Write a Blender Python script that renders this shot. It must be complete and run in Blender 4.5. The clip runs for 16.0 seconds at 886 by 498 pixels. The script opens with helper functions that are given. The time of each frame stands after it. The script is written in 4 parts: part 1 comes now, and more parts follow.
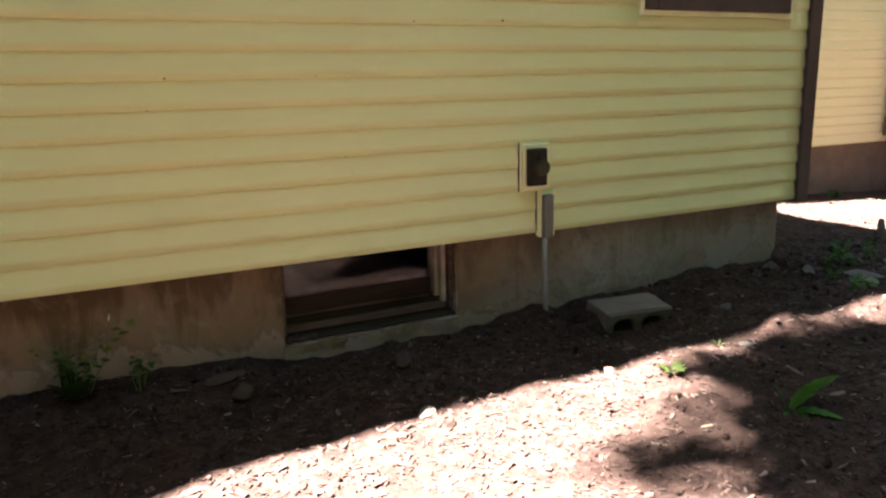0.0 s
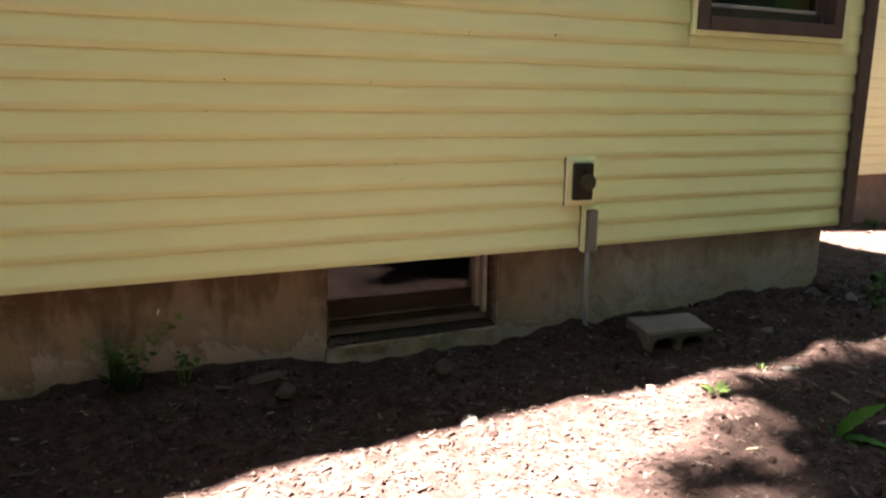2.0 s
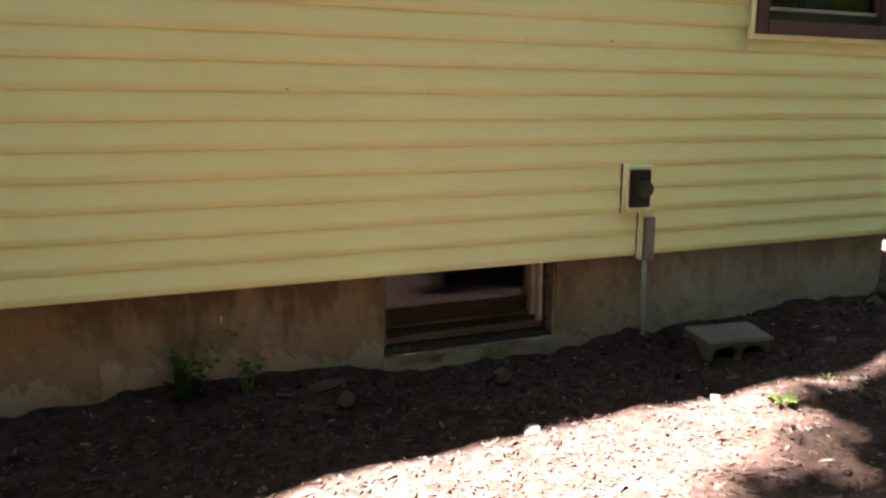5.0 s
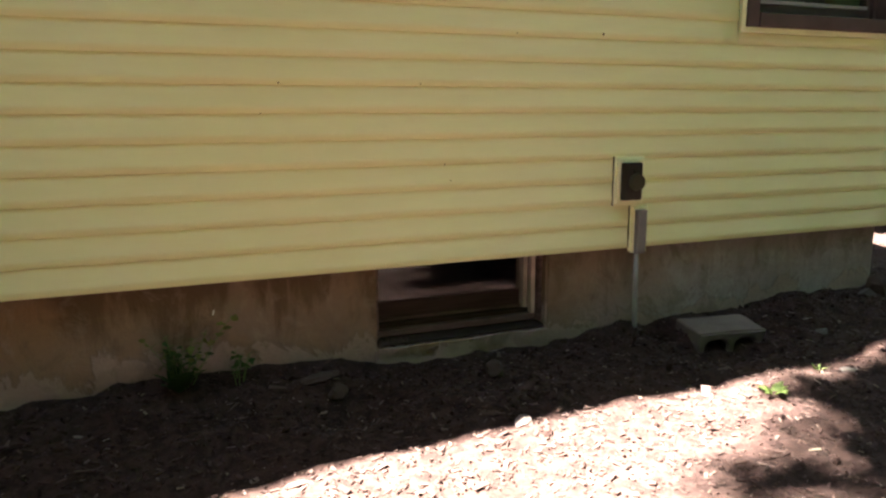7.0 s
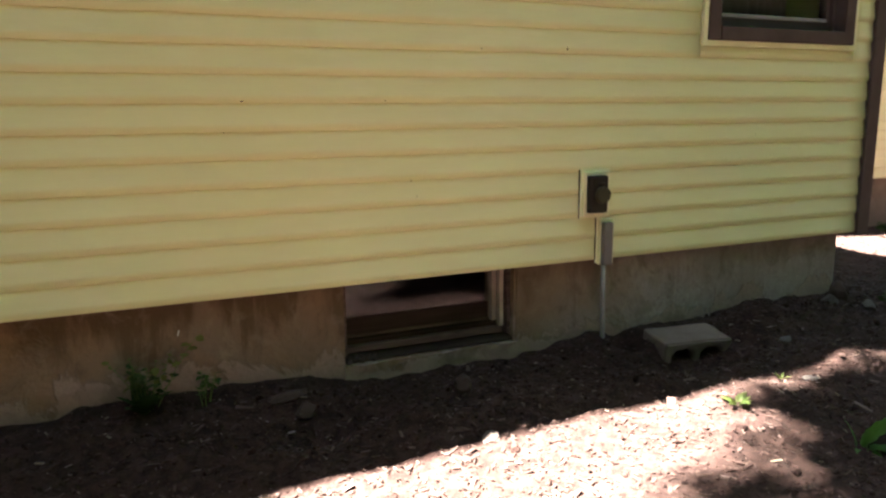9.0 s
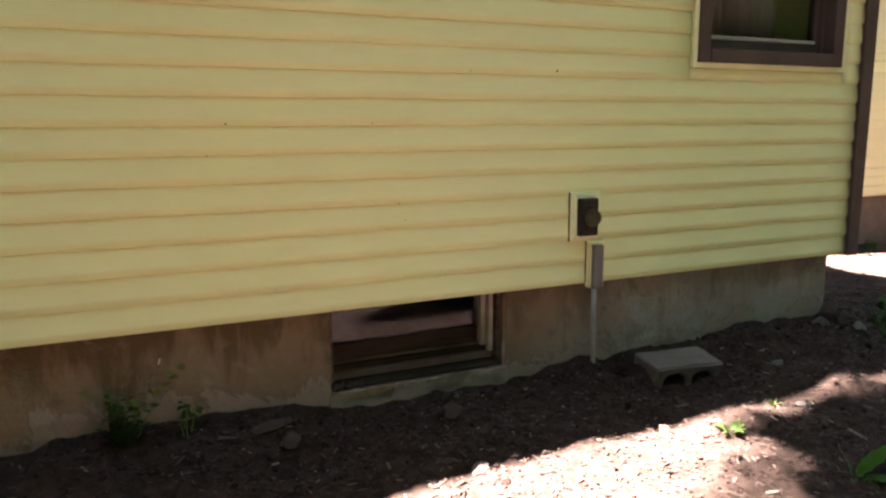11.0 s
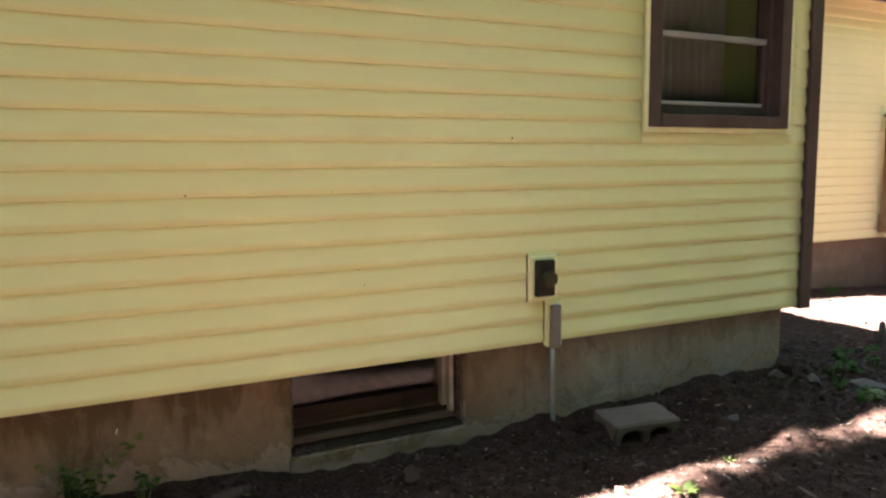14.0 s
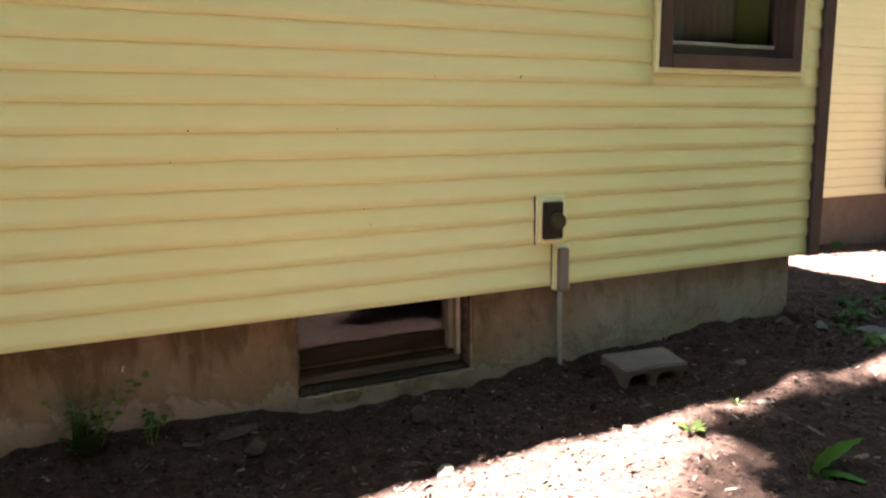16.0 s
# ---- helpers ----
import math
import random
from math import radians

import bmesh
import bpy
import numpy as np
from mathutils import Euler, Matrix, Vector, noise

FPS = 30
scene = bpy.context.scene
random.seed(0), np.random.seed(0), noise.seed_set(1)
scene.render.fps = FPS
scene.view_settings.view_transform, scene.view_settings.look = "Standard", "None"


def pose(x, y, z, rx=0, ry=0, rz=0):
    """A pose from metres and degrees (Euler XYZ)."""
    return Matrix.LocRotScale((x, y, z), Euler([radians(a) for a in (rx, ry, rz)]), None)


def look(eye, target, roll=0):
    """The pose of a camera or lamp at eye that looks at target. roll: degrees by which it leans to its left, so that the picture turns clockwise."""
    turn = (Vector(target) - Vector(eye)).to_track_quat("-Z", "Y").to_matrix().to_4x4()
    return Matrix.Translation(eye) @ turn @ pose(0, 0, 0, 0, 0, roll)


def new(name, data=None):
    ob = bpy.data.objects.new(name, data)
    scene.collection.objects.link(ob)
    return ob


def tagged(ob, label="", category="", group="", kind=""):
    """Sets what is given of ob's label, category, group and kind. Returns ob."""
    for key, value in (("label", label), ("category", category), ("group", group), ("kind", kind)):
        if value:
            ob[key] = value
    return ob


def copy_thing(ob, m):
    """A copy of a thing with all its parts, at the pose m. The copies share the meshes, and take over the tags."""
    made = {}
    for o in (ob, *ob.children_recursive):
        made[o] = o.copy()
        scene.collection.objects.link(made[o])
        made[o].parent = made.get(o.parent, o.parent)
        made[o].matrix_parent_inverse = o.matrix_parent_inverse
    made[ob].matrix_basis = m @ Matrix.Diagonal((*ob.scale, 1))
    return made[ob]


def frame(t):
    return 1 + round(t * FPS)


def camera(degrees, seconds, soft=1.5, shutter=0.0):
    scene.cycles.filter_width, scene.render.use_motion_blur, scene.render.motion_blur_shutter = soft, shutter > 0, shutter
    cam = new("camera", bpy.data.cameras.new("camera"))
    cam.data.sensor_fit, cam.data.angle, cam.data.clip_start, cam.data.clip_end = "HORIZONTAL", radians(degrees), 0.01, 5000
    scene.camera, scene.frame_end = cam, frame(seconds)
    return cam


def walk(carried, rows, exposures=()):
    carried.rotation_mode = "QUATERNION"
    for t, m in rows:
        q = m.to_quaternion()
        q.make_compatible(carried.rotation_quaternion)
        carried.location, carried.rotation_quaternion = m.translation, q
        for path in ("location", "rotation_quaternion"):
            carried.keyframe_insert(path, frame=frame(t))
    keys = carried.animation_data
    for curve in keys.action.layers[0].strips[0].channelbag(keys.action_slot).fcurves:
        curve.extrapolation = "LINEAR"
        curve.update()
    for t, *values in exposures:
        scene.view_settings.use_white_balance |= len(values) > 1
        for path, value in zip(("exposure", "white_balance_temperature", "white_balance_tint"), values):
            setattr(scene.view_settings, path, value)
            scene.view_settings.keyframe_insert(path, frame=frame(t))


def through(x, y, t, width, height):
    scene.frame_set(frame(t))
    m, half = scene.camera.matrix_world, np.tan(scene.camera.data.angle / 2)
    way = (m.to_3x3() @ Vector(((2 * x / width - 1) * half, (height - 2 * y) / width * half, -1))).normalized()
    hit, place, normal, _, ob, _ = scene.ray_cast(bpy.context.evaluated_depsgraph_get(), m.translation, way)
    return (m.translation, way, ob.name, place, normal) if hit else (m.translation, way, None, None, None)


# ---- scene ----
cam = camera(62.0, 16.0, soft=2.4)
EXPOSURE = 5.69
PATH = [
    (0, (-0.181, 0.006, 1.081), (0.686, 1.755, 0.646), -1.39),
    (0.5, (-0.159, -0.020, 1.016), (0.718, 1.723, 0.577), -1.63),
    (1, (-0.216, 0.013, 1.029), (0.633, 1.773, 0.603), -1.92),
    (1.5, (-0.235, 0.026, 1.058), (0.610, 1.793, 0.653), -1.20),
    (2, (-0.274, 0.034, 1.060), (0.544, 1.816, 0.665), 0.71),
    (2.5, (-0.290, 0.033, 1.035), (0.510, 1.822, 0.639), -0.50),
    (3, (-0.279, 0.035, 1.033), (0.517, 1.832, 0.662), -1.40),
    (3.5, (-0.281, 0.030, 1.080), (0.506, 1.827, 0.689), -0.87),
    (4, (-0.300, 0.044, 1.059), (0.495, 1.833, 0.653), 0.12),
    (4.5, (-0.267, 0.057, 1.090), (0.564, 1.834, 0.700), -1.58),
    (5, (-0.363, 0.078, 1.045), (0.374, 1.901, 0.679), 0.03),
    (7.5, (-0.334, 0.051, 1.029), (0.416, 1.866, 0.651), -0.28),
    (8, (-0.307, 0.045, 1.038), (0.485, 1.842, 0.660), 0.10),
    (8.5, (-0.310, 0.043, 1.065), (0.483, 1.840, 0.688), -0.38),
    (11, (-0.284, 0.103, 1.118), (0.549, 1.891, 0.786), -0.31),
    (11.5, (-0.302, 0.112, 1.140), (0.521, 1.904, 0.808), -0.34),
    (12, (-0.255, 0.078, 1.180), (0.619, 1.848, 0.860), -0.62),
    (12.5, (-0.155, -0.033, 1.167), (0.810, 1.693, 0.868), -1.15),
    (13, (-0.132, -0.026, 1.137), (0.844, 1.690, 0.817), -2.95),
    (13.5, (-0.243, 0.059, 1.155), (0.631, 1.836, 0.876), -2.71),
    (14, (-0.235, 0.025, 1.235), (0.660, 1.798, 1.004), -0.50),
    (14.5, (-0.221, 0.002, 1.219), (0.678, 1.774, 0.987), -0.08),
    (15, (-0.217, 0.019, 1.189), (0.691, 1.780, 0.915), -0.04),
    (15.5, (-0.222, 0.039, 1.156), (0.674, 1.800, 0.845), -0.54),
    (16, (-0.244, 0.061, 1.126), (0.641, 1.825, 0.802), -0.56),
]
walk(cam, [(t, look(eye, target, roll)) for t, eye, target, roll in PATH],
     exposures=[(0, EXPOSURE - 0.06, 6200, 8), (5, EXPOSURE - 0.11, 6200, 8), (8.5, EXPOSURE - 0.04, 6200, 8), (11, EXPOSURE + 0.14, 6200, 8), (12.5, EXPOSURE + 0.30, 6200, 8), (16, EXPOSURE + 0.30, 6200, 8)])

# ---- light ----
SUN = Vector((0.614, -0.105, -1.0)).normalized()      # the way the sunlight travels
world = bpy.data.worlds.new("sky")
scene.world = world
world.use_nodes = True
wn = world.node_tree
sky = wn.nodes.new("ShaderNodeTexSky")
sky.sky_type, sky.sun_disc = "NISHITA", False
sky.sun_elevation, sky.sun_rotation = math.asin(-SUN.z), math.atan2(-SUN.x, -SUN.y)
wn.links.new(sky.outputs[0], wn.nodes["Background"].inputs[0])
wn.nodes["Background"].inputs[1].default_value = 0.0152
lamp = bpy.data.lights.new("sun", "SUN")
lamp.energy, lamp.angle, lamp.color = 5.0, radians(0.9), (1.0, 0.94, 0.85)
new("sun", lamp).matrix_world = Matrix.Translation((-8, 2, 14)) @ SUN.to_track_quat("-Z", "Y").to_matrix().to_4x4()

# ---- helpers of this scene ----
WALL = 2.85          # outer face of the siding
SILL = 0.397          # lower edge of the siding
STEP = 0.1033        # one course
FOUND = 2.885        # face of the foundation
BASE = {}


def thing(name, at=(0, 0, 0)):
    ob = new(name)
    ob.location, ob.empty_display_size = at, 0.05
    BASE[ob.name] = Vector(at)
    return ob


def mesh_object(name, bm, material, smooth=False):
    me = bpy.data.meshes.new(name)
    bmesh.ops.recalc_face_normals(bm, faces=bm.faces)
    bm.to_mesh(me)
    bm.free()
    me.materials.append(material)
    if smooth:
        me.polygons.foreach_set("use_smooth", [True] * len(me.polygons))
    return new(name, me)


def part(name, bm, material, parent, label="", smooth=False):
    """One mesh, given in world places, under a thing or a part."""
    base = BASE.get(parent.name, Vector((0, 0, 0)))
    bmesh.ops.translate(bm, verts=bm.verts, vec=-base)
    ob = mesh_object(name, bm, material, smooth)
    ob.parent = parent
    BASE[ob.name] = base
    return tagged(ob, label)


def box(x0, x1, y0, y1, z0, z1, bevel=0.0, bm=None, turn=None):
    """A box with worn edges."""
    b = bmesh.new()
    bmesh.ops.create_cube(b, size=1.0)
    bmesh.ops.scale(b, vec=(x1 - x0, y1 - y0, z1 - z0), verts=b.verts)
    if bevel:
        bmesh.ops.bevel(b, geom=b.edges[:], offset=bevel, segments=2, affect="EDGES", profile=0.6)
    if turn is not None:
        bmesh.ops.transform(b, matrix=turn, verts=b.verts)
    bmesh.ops.translate(b, verts=b.verts, vec=((x0 + x1) / 2, (y0 + y1) / 2, (z0 + z1) / 2))
    return merge(bm, b)


def merge(bm, b):
    if bm is None:
        return b
    me = bpy.data.meshes.new("tmp")
    b.to_mesh(me)
    b.free()
    bm.from_mesh(me)
    bpy.data.meshes.remove(me)
    return bm


def profile_x(points, x0, x1, bm=None):
    """A closed outline in y and z, drawn along x."""
    b = bmesh.new()
    ends = [[b.verts.new((x, y, z)) for y, z in points] for x in (x0, x1)]
    n = len(points)
    for i in range(n):
        b.faces.new((ends[0][i], ends[0][(i + 1) % n], ends[1][(i + 1) % n], ends[1][i]))
    b.faces.new(ends[0]), b.faces.new(ends[1][::-1])
    return merge(bm, b)


def tube(path, radii, sides=8, bm=None):
    """A round, tapered tube along a path."""
    b = bmesh.new()
    rings = []
    for i, p in enumerate(path):
        p = Vector(p)
        d = (Vector(path[min(i + 1, len(path) - 1)]) - Vector(path[max(i - 1, 0)])).normalized()
        u = d.orthogonal().normalized()
        v = d.cross(u)
        r = radii[i] if isinstance(radii, (list, tuple)) else radii
        rings.append([b.verts.new(p + r * (math.cos(a) * u + math.sin(a) * v)) for a in [2 * math.pi * k / sides for k in range(sides)]])
    for a, c in zip(rings, rings[1:]):
        for k in range(sides):
            b.faces.new((a[k], a[(k + 1) % sides], c[(k + 1) % sides], c[k]))
    b.faces.new(rings[0][::-1]), b.faces.new(rings[-1])
    return merge(bm, b)


def stone(centre, size, seed, bm=None):
    """An uneven stone with broken facets."""
    r = random.Random(seed)
    b = bmesh.new()
    bmesh.ops.create_icosphere(b, subdivisions=3, radius=1.0)
    cuts = [(Vector((r.uniform(-1, 1), r.uniform(-1, 1), r.uniform(-0.4, 1))).normalized(), r.uniform(0.55, 0.85)) for _ in range(9)]
    for v in b.verts:
        for d, far in cuts:
            over_by = v.co.dot(d) - far
            if over_by > 0:
                v.co -= d * over_by
        v.co *= 1.0 + 0.10 * noise.noise(v.co * 2.5 + Vector((seed, 0, 0))) + 0.05 * noise.noise(v.co * 7 + Vector((0, seed, 0)))
        v.co = Vector((v.co.x * size[0], v.co.y * size[1], v.co.z * size[2])) * 1.15
    bmesh.ops.rotate(b, verts=b.verts, matrix=Euler((0.15 * math.sin(seed), 0.2 * math.cos(seed * 2), seed)).to_matrix())
    bmesh.ops.translate(b, verts=b.verts, vec=centre)
    return merge(bm, b)


FOOT_X = (-1.3, -0.88, -0.55, -0.46, -0.30, 0.16, 0.28, 0.47, 0.53, 0.72, 1.2, 1.45, 1.68, 1.81, 2.03, 2.45, 2.57, 2.8, 3.1, 3.4, 3.9)
FOOT_Z = (-0.02, -0.004, 0.020, 0.036, 0.042, 0.045, 0.050, 0.003, -0.011, -0.022, -0.022, -0.008, 0.030, 0.040, 0.028, 0.022, 0.046, 0.056, 0.052, 0.050, 0.0)


def bump_at(x, y, cx, cy, rx, ry):
    return math.exp(-((x - cx) / rx) ** 2 - ((y - cy) / ry) ** 2)


def ground_z(x, y):
    """The height of the ground: falls off from the foundation, with mounds and dug holes."""
    d = max(0.0, 2.88 - y)
    z = -0.30 * (1 - math.exp(-0.5 * d)) - 0.06 * max(0.0, min(x - 3.6, 6.0))
    z += math.exp(-(d / 0.22) ** 2) * (float(np.interp(x, FOOT_X, FOOT_Z)) if y < 3.4 else 0.0)
    # lower towards the near end of the house
    away = min(1.0, d / 0.6) * math.exp(-(max(0.0, d - 3.0) / 3.0) ** 2)
    z += away * (0.050 - 0.085 / (1 + math.exp(max(-20.0, min(20.0, (x - 0.35) / 0.35)))))
    z += 0.066 * bump_at(x, y, 2.66, 2.23, 0.22, 0.10) + 0.050 * bump_at(x, y, 3.24, 2.24, 0.20, 0.10)
    z += 0.075 * bump_at(x, y, 2.66, 2.70, 0.20, 0.11) + 0.03 * bump_at(x, y, 3.05, 2.66, 0.25, 0.12)
    z -= 0.085 * bump_at(x, y, 2.08, 2.53, 0.30, 0.12) + 0.16 * bump_at(x, y, 1.87, 2.79, 0.075, 0.08)
    z -= 0.085 * bump_at(x, y, 0.31, 2.52, 0.15, 0.09) - 0.025 * bump_at(x, y, 0.62, 2.46, 0.12, 0.08)
    z += 0.04 * bump_at(x, y, 3.75, 2.2, 0.35, 0.2)
    fade = math.exp(-(abs(x) / 14) ** 2 - (abs(y) / 14) ** 2)
    p = Vector((x, y, 0))
    z += fade * (0.022 * noise.noise(p * 2.3) + 0.014 * noise.noise(p * 6.1) + 0.011 * noise.noise(p * 15.0) + 0.006 * noise.noise(p * 33.0))
    if d < 1.0:
        z += fade * (1 - d) * 0.020 * noise.noise(p * 9.0 + Vector((5, 0, 0)))
    return z


# ---- materials ----
class Nodes:
    def __init__(self, name):
        self.mat = bpy.data.materials.new(name)
        self.mat.use_nodes = True
        self.tree = self.mat.node_tree
        self.bsdf = self.tree.nodes["Principled BSDF"]
        self.coord = self.add("ShaderNodeTexCoord").outputs["Object"]

    def add(self, kind, **settings):
        node = self.tree.nodes.new(kind)
        for key, value in settings.items():
            setattr(node, key, value)
        return node

    def put(self, socket, value):
        if hasattr(value, "links"):
            self.tree.links.new(value, socket)
        else:
            socket.default_value = value

    def noise(self, scale, detail=4, rough=0.6, stretch=(1, 1, 1), warp=0.0):
        m = self.add("ShaderNodeMapping")
        self.put(m.inputs["Vector"], self.coord)
        m.inputs["Scale"].default_value = stretch
        t = self.add("ShaderNodeTexNoise")
        self.put(t.inputs["Vector"], m.outputs[0])
        for key, value in (("Scale", scale), ("Detail", detail), ("Roughness", rough), ("Distortion", warp)):
            t.inputs[key].default_value = value
        return t.outputs["Fac"]

    def ramp(self, fac, *stops):
        r = self.add("ShaderNodeValToRGB")
        self.put(r.inputs[0], fac)
        while len(r.color_ramp.elements) < len(stops):
            r.color_ramp.elements.new(0.5)
        for e, (at, c) in zip(r.color_ramp.elements, stops):
            e.position = at
            e.color = (*c, 1) if isinstance(c, tuple) else (c, c, c, 1)
        return r.outputs[0]

    def mix(self, fac, a, b, blend="MIX"):
        m = self.add("ShaderNodeMix", data_type="RGBA", blend_type=blend)
        self.put(m.inputs[0], fac)
        for k, v in ((6, a), (7, b)):
            self.put(m.inputs[k], (*v, 1) if isinstance(v, tuple) else v)
        return m.outputs[2]

    def bump(self, height, strength, distance=0.01, normal=None):
        b = self.add("ShaderNodeBump")
        b.inputs["Strength"].default_value, b.inputs["Distance"].default_value = strength, distance
        self.put(b.inputs["Height"], height)
        if normal is not None:
            self.put(b.inputs["Normal"], normal)
        return b.outputs[0]

    def done(self, colour, rough, normal=None, **more):
        self.put(self.bsdf.inputs["Base Color"], (*colour, 1) if isinstance(colour, tuple) else colour)
        self.put(self.bsdf.inputs["Roughness"], rough)
        if normal is not None:
            self.put(self.bsdf.inputs["Normal"], normal)
        more.setdefault("Specular_IOR_Level", 0.5 if "Transmission_Weight" in more else 0.5 if isinstance(rough, float) and rough < 0.6 else 0.15)
        for key, value in more.items():
            self.put(self.bsdf.inputs[key.replace("_", " ")], value)
        return self.mat


def siding_material(name, low, high, soiled):
    n = Nodes(name)
    dirt = n.ramp(n.noise(2.2, 5, 0.6, (0.5, 1, 1.6)), (0.35, 0.0), (0.75, 1.0))
    grain = n.noise(60, 3, 0.6, (0.12, 1, 1))
    info = n.add("ShaderNodeObjectInfo").outputs["Random"]
    tone = n.mix(info, low, high)
    col = n.mix(dirt, tone, soiled)
    col = n.mix(n.ramp(grain, (0.3, 0.0), (0.8, 0.25)), col, (0.63, 0.61, 0.31))
    wave = n.noise(1.6, 2, 0.5, (1.0, 1, 3.0))
    return n.done(col, n.ramp(dirt, (0.0, 0.42), (1.0, 0.58)), n.bump(grain, 0.06, 0.002, n.bump(wave, 0.30, 0.02)))


def concrete_material():
    n = Nodes("parged_concrete")
    big = n.noise(1.7, 5, 0.6, warp=0.6)
    fine = n.noise(55, 6, 0.7)
    mid = n.noise(9, 6, 0.68, warp=0.5)
    xyz = n.add("ShaderNodeSeparateXYZ")
    n.put(xyz.inputs[0], n.coord)

    def level(fac, gain, shift):
        """Height plus a noise: an uneven tide line."""
        m = n.add("ShaderNodeMath", operation="MULTIPLY_ADD")
        n.put(m.inputs[0], fac)
        m.inputs[1].default_value = gain
        a = n.add("ShaderNodeMath", operation="ADD")
        n.put(a.inputs[0], xyz.outputs[2])
        a.inputs[1].default_value = shift
        n.put(m.inputs[2], a.outputs[0])
        return m.outputs[0]

    def reach(lo, hi):
        m = n.add("ShaderNodeMapRange")
        n.put(m.inputs[0], along.outputs[0])
        m.inputs[1].default_value, m.inputs[2].default_value = lo, hi
        return m.outputs[0]

    def times(a, b):
        m = n.add("ShaderNodeMath", operation="MULTIPLY")
        n.put(m.inputs[0], a)
        n.put(m.inputs[1], b)
        return m.outputs[0]

    # ochre parging that turns grey towards the corner, with an uneven border
    along = n.add("ShaderNodeMath", operation="MULTIPLY_ADD")
    n.put(along.inputs[0], n.noise(1.4, 5, 0.65, (1, 1, 1), 0.5))
    along.inputs[1].default_value = 0.9
    n.put(along.inputs[2], xyz.outputs[0])
    tone = n.ramp(big, (0.36, 0.0), (0.64, 1.0))
    col = n.mix(tone, (0.242, 0.146, 0.082), (0.215, 0.152, 0.106))
    col = n.mix(reach(1.80, 2.50), col, n.mix(tone, (0.265, 0.222, 0.200), (0.355, 0.312, 0.288)))
    # brown water stains that run down from the siding
    streak = n.noise(7.5, 5, 0.62, (1.0, 1.0, 0.22), 0.3)
    drip = n.ramp(level(streak, 1.25, -0.72), (0.14, 0.0), (0.29, 0.78))
    col = n.mix(times(times(drip, reach(-0.28, -0.18)), n.ramp(reach(0.5, 2.6), (0.0, 1.0), (1.0, 0.35))), col, (0.082, 0.052, 0.028))
    # pale skim coat along the foot, with a broken upper edge
    edge = level(n.noise(2.2, 7, 0.68, (1, 1, 0.7), 0.6), -0.75, 0.31)
    col = n.mix(n.ramp(edge, (0.0, 0.8), (0.022, 0.0)), col, (0.315, 0.228, 0.182))
    col = n.mix(n.ramp(edge, (0.0, 0.0), (0.012, 0.45), (0.03, 0.0)), col, (0.10, 0.07, 0.045))
    patch = n.noise(3.3, 6, 0.7, (1, 1, 0.8), 1.0)
    col = n.mix(n.ramp(patch, (0.56, 0.0), (0.64, 0.45)), col, (0.125, 0.088, 0.058))
    col = n.mix(n.ramp(mid, (0.54, 0.0), (0.70, 0.45)), col, (0.31, 0.238, 0.178))
    col = n.mix(n.ramp(mid, (0.28, 0.6), (0.42, 0.0)), col, (0.11, 0.076, 0.050))
    col = n.mix(n.ramp(fine, (0.3, 0.0), (0.9, 0.4)), col, (0.13, 0.10, 0.074))
    rough = n.bump(n.ramp(edge, (0.0, 1.0), (0.02, 0.0)), 0.5, 0.006)
    return n.done(col, 0.95, n.bump(fine, 0.5, 0.005, n.bump(mid, 0.8, 0.018, rough)), Specular_IOR_Level=0.1)


def soil_material():
    n = Nodes("mulch_soil")
    big = n.noise(1.3, 5, 0.6)
    mid = n.noise(18, 6, 0.7, warp=0.5)
    fine = n.noise(90, 5, 0.75)
    col = n.mix(n.ramp(big, (0.35, 0.0), (0.7, 1.0)), (0.034, 0.0168, 0.0125), (0.051, 0.0285, 0.0228))
    col = n.mix(n.ramp(mid, (0.42, 0.0), (0.62, 1.0)), (0.016, 0.0066, 0.0046), col)
    col = n.mix(n.ramp(fine, (0.56, 0.0), (0.74, 0.65)), col, (0.088, 0.055, 0.044))
    return n.done(col, 0.95, n.bump(fine, 0.6, 0.006, n.bump(mid, 0.65, 0.02)), Specular_IOR_Level=0.2)


def chip_material():
    n = Nodes("wood_chip")
    island = n.add("ShaderNodeNewGeometry").outputs["Random Per Island"]
    col = n.ramp(island, (0.0, (0.017, 0.0090, 0.0070)), (0.5, (0.042, 0.0225, 0.0175)), (0.88, (0.076, 0.047, 0.038)), (0.98, (0.130, 0.092, 0.078)), (1.0, (0.22, 0.168, 0.142)))
    col = n.mix(n.ramp(n.noise(70, 4, 0.7, (1, 1, 1)), (0.4, 0.0), (0.75, 0.6)), col, (0.040, 0.022, 0.017))
    return n.done(col, 0.9, n.bump(n.noise(160, 3), 0.4, 0.003), Specular_IOR_Level=0.2)


def painted(name, colour, rough, wear=0.25, grain=(1, 1, 1), bump=0.08):
    n = Nodes(name)
    a = n.noise(5, 5, 0.65)
    f = n.noise(70, 4, 0.7, grain)
    dark = tuple(c * 0.62 for c in colour)
    light = tuple(min(0.9, c * 1.25 + 0.015) for c in colour)
    col = n.mix(n.ramp(a, (0.35, 0.0), (0.75, 1.0)), colour, light)
    col = n.mix(n.ramp(f, (0.5, 0.0), (0.85, wear)), col, dark)
    return n.done(col, rough, n.bump(f, bump, 0.003))


